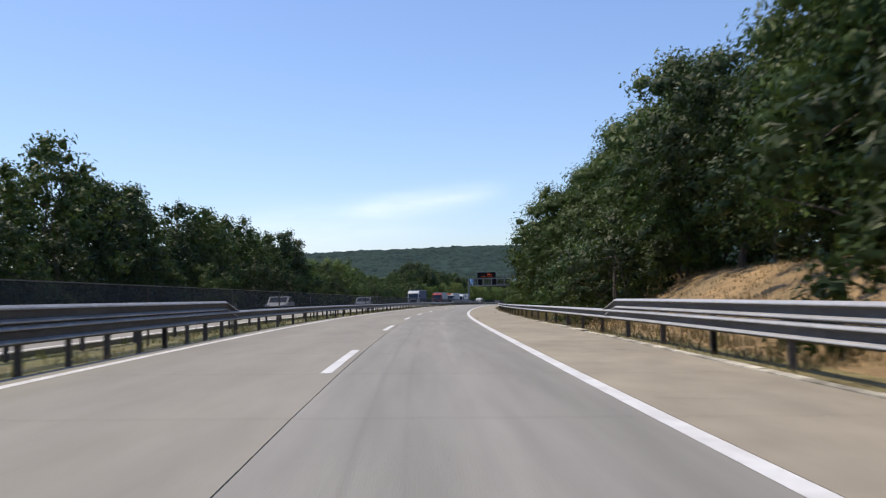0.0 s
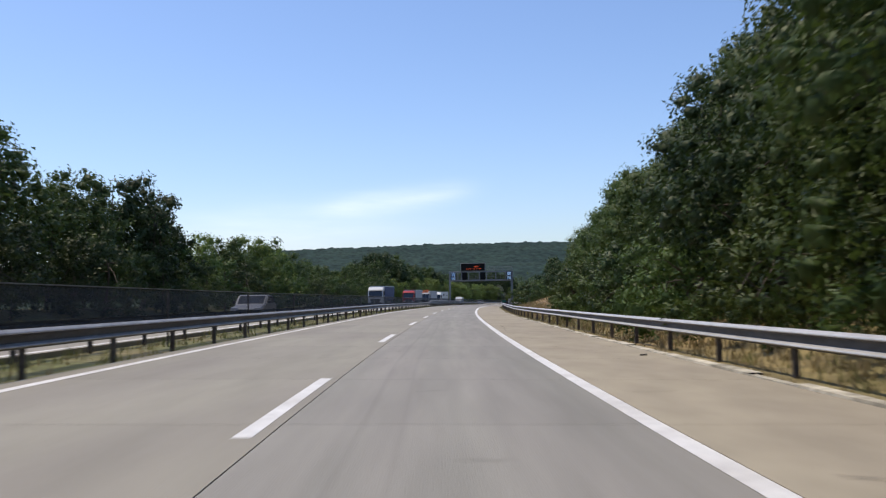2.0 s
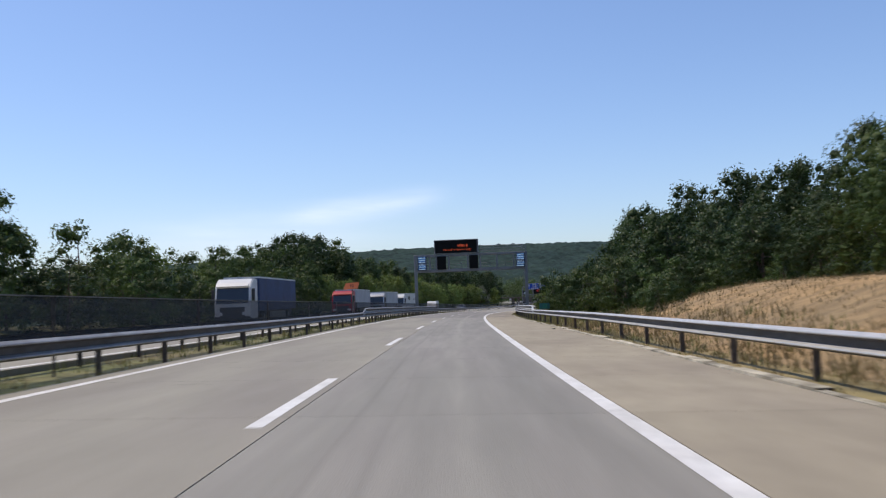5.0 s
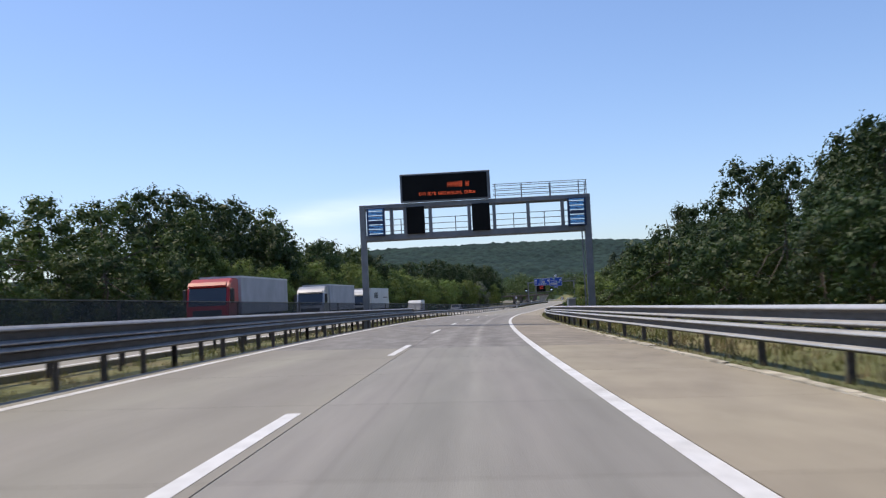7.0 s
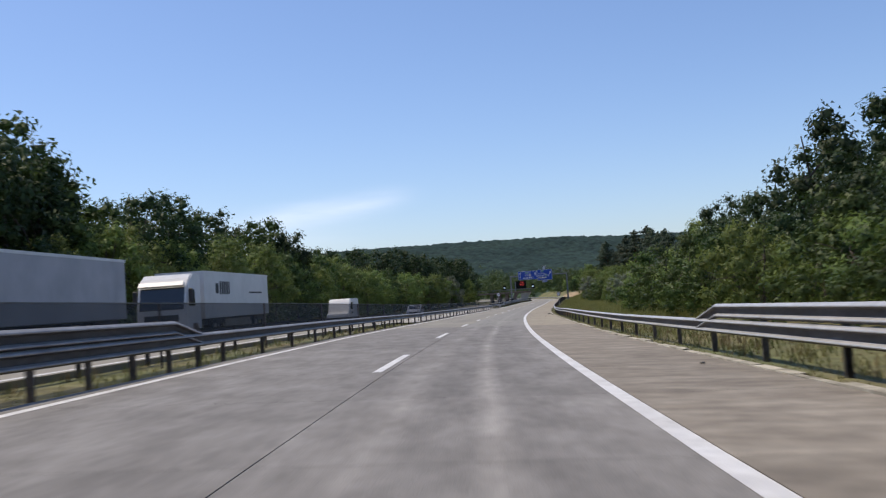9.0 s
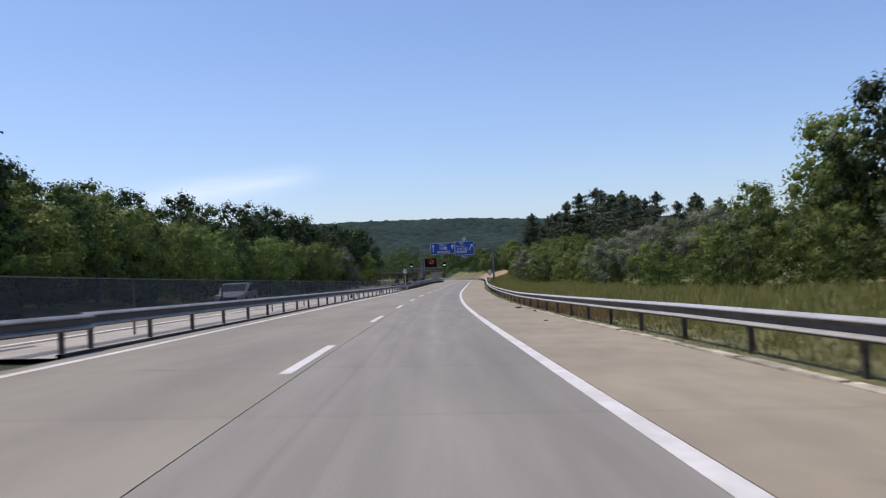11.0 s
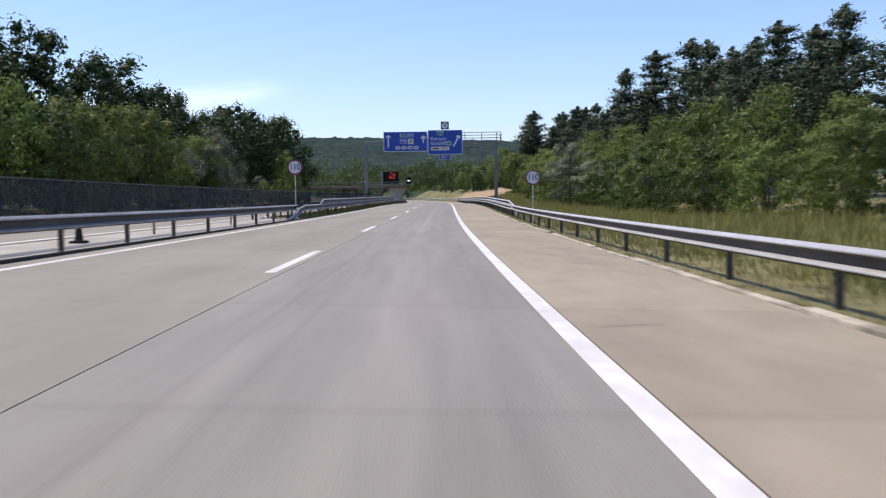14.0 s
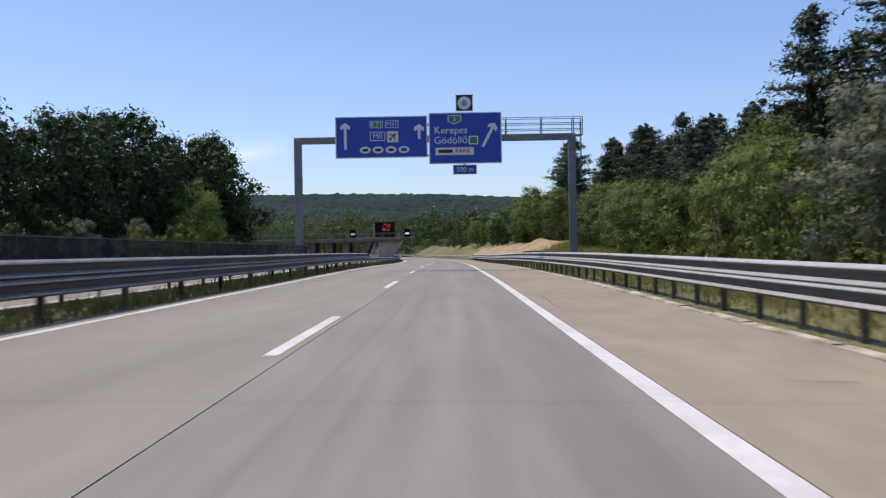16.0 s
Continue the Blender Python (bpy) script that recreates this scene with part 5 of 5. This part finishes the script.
    plant("s", 514.5, 14.2, 5.8, rng)
    plant("s", 510.5, 15.6, 4.2, rng)
    plant("s", 434, 23.5, 6.8, rng)
    plant("s", 431, 17.6, 5.2, rng)
    plant("s", 447, 23, 6.6, rng)
    plant("s", 418, 21.0, 6.4, rng)
    plant("s", 408, 21.6, 6.6, rng)
    plant("s", 399, 19.2, 5.8, rng)
    belt("CAC", 592, 660, 5.5, 16, 24, ((592, 8.5), (620, 10.2), (660, 12.5)), 19)
    belt("pqp", 552, 650, 3.2, 31, 40, ((552, 16), (568, 14.5), (590, 17.5), (650, 22)), 69, "right")
    belt("CAvB", 646, 706, 4.2, 12.5, 20, ((646, 7.5), (680, 9.0), (706, 7.5)), 65)
    belt("uvC", 704, 758, 4.5, 10.5, 17, ((704, 4.5), (758, 6.0)), 66)
    # left of the oncoming carriageway
    belt("ABB", 44, 148, 4.4, -27, -24, ((40, 11.6), (82, 11.4), (90, 10), (105, 9.8), (130, 10.4), (148, 9.8)), 41, "left")
    belt("wvB", 40, 150, 5.5, -22.8, -21, ((40, 5.4), (150, 5.2)), 42)
    plant("D", 152, -24, 11.0, rng)
    plant("D", 149, -25.5, 10.2, rng)
    plant("D", 158.5, -24.5, 10.4, rng)
    belt("ACv", 158, 212, 5.5, -28, -24, ((158, 7.8), (180, 8.2), (197, 8.8), (212, 8.2)), 43)
    belt("wvv", 154, 300, 5.5, -22.8, -21, ((154, 4.6), (300, 5.0)), 44)
    belt("CAv", 212, 298, 5.2, -29, -24.5, ((212, 7.8), (250, 7.6), (275, 7.8), (290, 8.6), (298, 9.6)), 45, "left")
    belt("BAB", 298, 342, 5.0, -31, -27, ((298, 9.6), (306, 12.4), (316, 13.0), (325, 11.8), (335, 13.0), (342, 12.0)), 46, "left")
    belt("CAC", 298, 420, 3.8, -25, -22, ((298, 6.0), (335, 6.2), (370, 7.4), (420, 7.8)), 47)
    for s, lat, top in ((333, -25, 10.9), (338.5, -26, 10.8), (343, -29, 12.0), (351, -25, 10.2), (357, -25, 11.0), (395, -25, 10.6)):
        plant("B", s, lat, top, rng)
    belt("BA", 346, 420, 5.6, -33, -27, ((346, 11.6), (356, 12.2), (366, 10.8), (395, 12.0), (420, 11.6)), 48, "left")
    belt("BAB", 418, 480, 5.0, -33, -28, ((418, 10.3), (445, 11.0), (480, 12.0)), 49, "left")
    belt("CACC", 418, 530, 4.0, -25, -21.5, ((418, 7.2), (455, 7.6), (490, 7.8), (530, 7.8)), 50)
    belt("BBD", 482, 606, 4.6, -34, -28.5, ((480, 12.0), (495, 13.0), (506, 14.0), (522, 13.4), (545, 12.6), (575, 14.0), (606, 16.0)), 51, "left")
    plant("B", 599, -27.5, 15.0, rng)
    plant("B", 610, -28.5, 16.2, rng)
    plant("C", 618, -29.5, 10.0, rng)
    plant("C", 606, -26.0, 8.0, rng)
    belt("uws", 532, 600, 5.0, -25, -21.5, ((532, 3.6), (600, 3.8)), 52)
    plant("c", 577, -22.4, 8.0, rng)
    plant("C", 584, -24.0, 7.6, rng)


def build_wood_edge(side, label):
    """The back rows of the roadside wood, whose trees stand too close to tell apart, as one mesh."""
    slots = [bark, leaf_a, leaf_b, leaf_c, bark_pine, leaf_pine]
    co, mats = [], []
    for kind, m in woods[side]:
        for ob in TREES[kind][0].children:
            me = ob.data
            tri = [v for p in me.polygons for v in (p.vertices if len(p.vertices) == 3 else (*p.vertices[:3], p.vertices[0], p.vertices[2], p.vertices[3]))] if kind + me.name not in wood_cache else None
            if tri is not None:
                a = np.empty(len(me.vertices) * 3)
                me.vertices.foreach_get("co", a)
                wood_cache[kind + me.name] = a.reshape(-1, 3)[np.array(tri)]
            a = wood_cache[kind + me.name]
            mm = np.array(m)
            co.append(a @ mm[:3, :3].T + mm[:3, 3])
            mats.append(np.full(len(a) // 3, slots.index(me.materials[0])))
    co, mats = np.concatenate(co), np.concatenate(mats)
    me = bpy.data.meshes.new("wood_edge")
    me.vertices.add(len(co))
    me.vertices.foreach_set("co", co.ravel())
    me.loops.add(len(co))
    me.loops.foreach_set("vertex_index", np.arange(len(co)))
    me.polygons.add(len(mats))
    me.polygons.foreach_set("loop_start", np.arange(len(mats)) * 3)
    for k in slots:
        me.materials.append(k)
    me.polygons.foreach_set("material_index", mats)
    me.update(calc_edges=True)
    tagged(new("wood_edge", me), label, "woodland", kind="stuff")


wood_cache = {}


def wood_stuff(name, label, places, material, seed, leaves, size):
    """A wood too far off to count its trees: crowns of many leaf clumps in one mesh."""
    rng = np.random.default_rng(seed)
    cs = []
    for s, lat, top in places:
        g = ground_up(s, lat)
        w = 0.32 * (top - g)
        for k in range(16):
            u = rng.random()
            cs.append(tuple(at(s + rng.normal() * w * 0.6, lat + rng.normal() * w * 0.6, g + (top - g) * (0.12 + 0.78 * u))))
    me = leaf_cloud(name, np.array(cs), 2.2, leaves, size, rng, material, flat=0.85, slim=0.7)
    tagged(new(name, me), label, "woodland", kind="stuff")


def build_far_belts():
    rng = random.Random(12)
    right = [(rng.uniform(650, 900), rng.uniform(20, 75)) for _ in range(90)]
    wood_stuff("roadside_wood", "distant green wood beside the motorway", [(s, l, lerp_table(s, ((640, 8), (720, 13), (900, 18))) * rng.uniform(0.7, 1.1)) for s, l in right], leaf_a, 3, 42000, 0.72)
    left = [(rng.uniform(612, 900), rng.uniform(-110, -46)) for _ in range(120)]
    wood_stuff("valley_wood", "distant green wood beyond the oncoming carriageway", [(s, l, lerp_table(s, ((612, 8), (720, 14), (900, 25))) * rng.uniform(0.7, 1.1)) for s, l in left], leaf_far, 4, 52000, 0.72)
    low = [(rng.uniform(735, 900), rng.uniform(-46, 20)) for _ in range(90)]
    wood_stuff("end_wood", "distant wood where the road bends out of sight", [(s, l, lerp_table(s, ((735, 8), (820, 15), (900, 24))) * rng.uniform(0.7, 1.1)) for s, l in low], leaf_far, 6, 42000, 0.72)


def build_woods():
    """Woodland between the last roadside trees and the hill."""
    rng = np.random.default_rng(5)
    cs = []
    while len(cs) < 1500:
        x, y = rng.uniform(-420, 560), rng.uniform(780, 1250)
        z = 70 * smooth(900, 1750, y) * smooth(-900, 100, x)
        base = at(760, 0).z
        for k in range(2):
            cs.append((x + rng.normal() * 2, y + rng.normal() * 2, base + z * 0.5 + rng.uniform(3, 11)))
    me = leaf_cloud("far_woods", np.array(cs), 4.6, 70000, 1.7, rng, leaf_far, flat=0.8, slim=0.8)
    tagged(new("far_woods", me), "distant green woodland canopy below the hill", "woodland", kind="stuff")


def tufts(name, label, material, places, size, seed, blades=7):
    rng = np.random.default_rng(seed)
    verts, faces = [], []
    for p, h in places:
        for k in range(blades):
            a, ln = rng.uniform(0, 6.283), h * rng.uniform(0.5, 1.2)
            o = np.array(p) + np.array([rng.normal() * size, rng.normal() * size, -0.03])
            d = np.array([math.cos(a), math.sin(a), 0.0])
            w = np.array([-d[1], d[0], 0]) * (0.012 + 0.02 * h)
            tip = o + d * ln * rng.uniform(0.15, 0.6) + np.array([0, 0, ln])
            n = len(verts)
            verts += [tuple(o - w), tuple(o + w), tuple(tip)]
            faces.append((n, n + 1, n + 2))
    me = bpy.data.meshes.new(name)
    me.from_pydata(verts, [], faces)
    me.materials.append(material)
    tagged(new(name, me), label, "grass", kind="stuff")


def build_grass():
    rng = random.Random(9)
    dry, green = [], []
    for _ in range(15000):
        s = rng.uniform(20, 545)
        lat = 6.66 + rng.random() ** 1.6 * 4.4
        dryness = lerp_table(s, ((20, 0.85), (60, 0.9), (200, 0.8), (225, 0.5), (300, 0.4), (545, 0.35)))
        h = 0.06 + lerp_table(s, ((20, 0.36), (330, 0.30), (380, 0.17))) * smooth(6.7, 7.8, lat) * rng.random() + (0.06 if lat > 8 else 0)
        (dry if rng.random() < dryness else green).append((at(s, lat, ground_up(s, lat)), h))
    for _ in range(2600):
        s = rng.uniform(20, 620)
        if 356 < s < 484:
            continue
        lat = rng.uniform(-7.0, -4.5)
        (green if rng.random() < 0.75 else dry).append((at(s, lat, -0.12), rng.uniform(0.12, 0.32)))
    rust = [(at(s, lat, ground_up(s, lat)), rng.uniform(0.15, 0.4)) for s, lat in ((rng.uniform(372, 410), rng.uniform(7.5, 11.5)) for _ in range(1300))]
    tufts("rusty_grass", "dry reddish-brown grass behind the barrier", grass_rust, rust, 0.15, 6, 8)
    shade = [(at(s, lat, -0.1), rng.uniform(0.16, 0.42)) for s, lat in ((rng.uniform(478, 640), rng.uniform(-6.6, -4.55)) for _ in range(2600))]
    tufts("median_grass", "dense dark green grass in the median", grass_dark, shade, 0.14, 7, 8)
    tufts("dry_grass", "tall dry straw-coloured grass along the verge", grass_dry, dry, 0.12, 1)
    tufts("green_grass", "green grass and weeds along the verge and median", grass_green, green, 0.12, 2)
    more = [(at(s, lat, ground_up(s, lat)), rng.uniform(0.18, 0.6) * smooth(7.0, 10.0, lat) + 0.08) for s, lat in ((rng.uniform(330, 590), rng.uniform(8.0, 18.5)) for _ in range(11000))]
    tufts("meadow_grass", "mixed tall weeds and grass below the shrubs", weeds, more, 0.2, 3, 9)
    bank = [(at(s, lat, ground_up(s, lat)), rng.uniform(0.06, 0.2)) for s, lat in [(rng.uniform(18, 66), rng.uniform(8, 16)) for _ in range(2500)] + [(rng.uniform(138, 214), rng.uniform(8, 17)) for _ in range(3200)]]
    tufts("straw_grass", "dry golden grass on the bank", grass_dry, bank, 0.2, 4, 7)


# ---- vehicles on the oncoming carriageway ----
def wheel(parent, x, y, r, w):
    t = part("wheel", rod(bmesh.new(), (x - w / 2, y, r), (x + w / 2, y, r), r, n=18), rubber, parent, "black tyre")
    part("rim", rod(bmesh.new(), (x - w / 2 - 0.01, y, r), (x + w / 2 + 0.01, y, r), r * 0.58, n=14), zinc_dull, t, "grey rim")


def lorry(s, lat, cab_paint, load_paint, load_label, label, roof=3.75, load=13.4, marks=False):
    """A tractor with a box trailer, seen coming: front towards smaller stations."""
    v = thing("lorry", stand(s, lat), label, "lorry", "oncoming lorries")
    cab = part("cab", prism(bmesh.new(), [(0, 0.55), (0.02, 1.5), (0.32, 2.7), (0.62, roof - 0.25), (1.1, roof), (2.25, roof), (2.25, 0.55)], -1.24, 1.24, 0.06), cab_paint, v)
    cab.matrix_local = Matrix.Rotation(radians(90), 4, "Z")
    body = [part("windscreen", prism(bmesh.new(), [(0.0, 1.62), (0.29, 2.68), (0.34, 2.66), (0.05, 1.60)], -1.1, 1.1), glass_dark, cab, "dark windscreen"),
            part("grille", prism(bmesh.new(), [(-0.03, 0.6), (-0.03, 1.35), (0.05, 1.35), (0.05, 0.6)], -0.85, 0.85), plastic_dark, cab, "black grille"),
            part("bumper", prism(bmesh.new(), [(-0.08, 0.32), (-0.08, 0.72), (0.4, 0.72), (0.4, 0.32)], -1.22, 1.22, 0.03), plastic_dark, cab),
            part("sun_visor", prism(bmesh.new(), [(0.02, 2.78), (0.20, 2.98), (0.36, 2.9), (0.3, 2.72)], -1.12, 1.12), cab_paint, cab)]
    for y in (-0.9, 0.9):
        part("headlight", prism(bmesh.new(), [(-0.05, 0.8), (-0.05, 1.02), (0.06, 1.02), (0.06, 0.8)], y - 0.22, y + 0.22), lamp_glass, cab, "clear headlight")
        part("mirror", box(bmesh.new(), 0.25, 0.4, y * 1.56 - 0.1, y * 1.56 + 0.1, 1.9, 2.6, 0.03), plastic_dark, cab, "black mirror")
        part("side_window", prism(bmesh.new(), [(0.42, 1.75), (0.55, 2.55), (1.3, 2.55), (1.3, 1.75)], y * 1.385 - 0.01, y * 1.385 + 0.01), glass_dark, cab, "dark side window")
    tr = part("trailer", box(bmesh.new(), -1.27, 1.27, 2.75, 2.75 + load, 1.05, roof + 0.15, 0.03), load_paint, v, load_label)
    part("roof_edge", box(bmesh.new(), -1.285, 1.285, 2.72, 2.78 + load, roof + 0.06, roof + 0.17), paint_white, tr)
    part("chassis", box(bmesh.new(), -0.9, 0.9, 1.2, 2.7 + load, 0.72, 1.03), plastic_dark, tr)
    part("side_guard", box(bmesh.new(), 1.15, 1.2, 6.2, 2.75 + load - 4.2, 0.45, 0.95), zinc_dull, tr)
    if marks:
        for y0, y1, z0, z1 in ((4.6, 5.1, 2.35, 2.9), (5.3, 5.55, 2.3, 3.0), (5.65, 5.95, 2.3, 3.0), (6.05, 6.35, 2.3, 3.0), (6.45, 6.8, 2.3, 3.0), (6.9, 7.1, 2.3, 3.0), (11.0, 13.8, 2.35, 2.45)):
            part("mark", box(bmesh.new(), 1.272, 1.279, y0, y1, z0, z1), sign_black, tr, "dark printed mark")
    for y, x in ((1.35, 1.0), (4.6, 1.0), (load - 2.6, 1.0), (load - 1.3, 1.0), (load, 1.0)):
        for sx in (-1, 1):
            wheel(v, sx * x, y, 0.5, 0.3)


def car(s, lat, paint, label, kind="car", turn=0):
    v = thing(kind, stand(s, lat, 0, turn), label, kind, "oncoming cars")
    van = kind == "van"
    h = 2.35 if van else 1.46
    side = ([(0, 0.35), (0.02, 0.95), (0.75, 1.2), (1.35, 2.1), (1.6, h), (5.3, h), (5.45, 2.1), (5.5, 0.35)] if van
            else [(0, 0.28), (0.03, 0.62), (0.25, 0.74), (1.15, 0.92), (1.95, h - 0.04), (2.5, h), (3.4, h - 0.05), (4.05, 0.98), (4.4, 0.94), (4.45, 0.3)])
    hw = 1.0 if van else 0.88
    body = part("body", prism(bmesh.new(), side, -hw, hw, 0.07), paint, v)
    body.matrix_local = Matrix.Rotation(radians(90), 4, "Z")
    if van:
        part("windscreen", prism(bmesh.new(), [(0.80, 1.26), (1.33, 2.04), (1.39, 2.02), (0.86, 1.24)], -0.86, 0.86), glass_dark, body, "dark windscreen")
    else:
        part("windscreen", prism(bmesh.new(), [(1.2, 0.96), (1.9, 1.40), (1.95, 1.37), (1.25, 0.93)], -0.74, 0.74), glass_dark, body, "dark windscreen")
    for y in (-1, 1):
        win = [(1.25, 1.35), (1.55, 2.0), (2.4, 2.0), (2.4, 1.35)] if van else [(1.5, 0.98), (2.0, 1.37), (3.3, 1.37), (3.85, 0.99)]
        part("side_window", prism(bmesh.new(), win, y * hw - 0.008, y * hw + 0.008), glass_dark, body, "dark side window")
        part("headlight", prism(bmesh.new(), [(-0.01, 0.58), (0.0, 0.74), (0.25, 0.78), (0.2, 0.6)], y * (hw - 0.22) - 0.18, y * (hw - 0.22) + 0.18), lamp_glass, body, "clear headlight")
        part("mirror", box(bmesh.new(), 1.4, 1.55, y * (hw + 0.1) - 0.09, y * (hw + 0.1) + 0.09, 0.95, 1.12, 0.02), plastic_dark, body, "black mirror")
    part("grille", prism(bmesh.new(), [(-0.03, 0.32), (-0.03, 0.6), (0.06, 0.6), (0.06, 0.32)], -0.5, 0.5), plastic_dark, body, "black grille")
    for y in ((0.95, 4.4) if van else (0.8, 3.5)):
        for sx in (-1, 1):
            wheel(v, sx * (hw - 0.1), y, 0.33, 0.22)


def build_traffic():
    lorry(228, -13.6, paint_white, tarp_blue, "dark blue tarpaulin trailer", "lorry with a white cab and dark blue tarpaulin trailer", 3.3)
    lorry(276.5, -13.8, paint_red, tarp_grey, "grey trailer", "lorry with a red cab and pale grey trailer", 3.2, 12.4)
    lorry(305, -14.0, paint_silver, tarp_grey, "grey trailer", "lorry with a pale cab and grey trailer", 3.3, 12.6)
    lorry(327, -14.0, paint_white, paint_white, "white box trailer", "white lorry with dark print on its box trailer", 3.35, 12.6, True)
    car(397, -10.4, paint_silver, "dark silver car on the oncoming lanes")
    car(366, -13.2, paint_white, "white delivery van on the oncoming lanes", "van")
    car(94, -12.6, paint_white, "white car on the oncoming lanes")
    car(128, -9.6, paint_silver, "silver car on the oncoming lanes")


def earth_mound(s, lat, long, wide, high, seed):
    """A heap of bare earth beside the verge."""
    rng = random.Random(seed)
    m = thing("earth_mound", stand(s, lat, ground_up(s, lat) - 0.3, rng.uniform(-10, 10)), "heap of bare reddish earth beside the verge", "earth mound", "earth mounds")
    bm = bmesh.new()
    n = 14
    rows = []
    for j in range(n + 1):
        row = []
        for i in range(n + 1):
            x, y = (2 * i / n - 1), (2 * j / n - 1)
            r = min(math.hypot(x, y), 1.0)
            z = high * (1 - smooth(0.15, 1.0, r)) * (1 + 0.5 * noise.noise(Vector((x * 2.2 + seed, y * 2.2, 1.0)))) + 0.12 * noise.noise(Vector((x * 7, y * 7, seed)))
            row.append(bm.verts.new((x * wide, y * long, z if r < 1 else -0.3)))
        rows.append(row)
    for j in range(n):
        for i in range(n):
            bm.faces.new((rows[j][i], rows[j][i + 1], rows[j + 1][i + 1], rows[j + 1][i])).smooth = True
    part("mound_body", bm, bare_earth, m)


def marker_cone(s, lat):
    """A low dark block with a peg, left standing on the paved median."""
    c = thing("barrier_foot", stand(s, lat, -0.02), "black rubber foot of a road marker on the paved median", "marker foot", "marker feet")
    part("base", prism(bmesh.new(), [(-0.17, 0), (-0.15, 0.07), (0.15, 0.07), (0.17, 0)], -0.22, 0.22, 0.01), rubber, c)
    part("peg", rod(bmesh.new(), (0, 0, 0.06), (0, 0, 0.42), 0.11, 0.06, n=10), rubber, c)


def litter(s, lat, size, seed):
    rng = random.Random(seed)
    bm = bmesh.new()
    box(bm, -size, size, -size * 0.5, size * 0.5, 0.0, size * 0.35, size * 0.08)
    for v in bm.verts:
        v.co += Vector((rng.uniform(-1, 1), rng.uniform(-1, 1), rng.uniform(0, 1))) * size * 0.25
    t = thing("tyre_scrap", stand(s, lat, 0.002, rng.uniform(0, 360)), "torn scrap of black tyre lying on the shoulder", "debris", "tyre scraps")
    part("scrap", bm, rubber, t)


# ---- put together ----
build_ground()
build_hill()
main_road = build_pavement()
build_opposite()
markings = build_lines()
build_barriers()
build_screen()
display_gantry()
direction_gantry()
far_gantry()
speed_sign(478.8, 7.55, -0.1, 2.30)
speed_sign(479.6, -5.05, -0.1, 2.72)
km_signs()
roadside_cabinet()
build_traffic()
for k, (s, lat, long, wide, high) in enumerate(((596, 13.2, 9, 3.6, 1.0), (614, 12.0, 9, 3.4, 1.3), (634, 11.5, 10, 3.0, 1.3), (652, 11.5, 9, 3.0, 1.1))):
    earth_mound(s, lat, long, wide, high, k)
for s in (423, 452):
    marker_cone(s, -5.9)
for k, (s, lat, size) in enumerate(((388.2, 6.2, 0.16), (382.8, 6.5, 0.09), (371, 5.6, 0.06), (205, 6.1, 0.08), (300, 5.9, 0.07), (96, 6.0, 0.07))):
    litter(s, lat, size, k)
build_trees()
build_wood_edge("left", "dense green trees beyond the oncoming carriageway")
build_wood_edge("right", "dense dark green trees behind the verge")
build_far_belts()
build_woods()
build_grass()
build_kerb()
build_cracks(main_road)
build_long_cracks(main_road)
build_worn_paint(markings)
build_slabs(main_road)
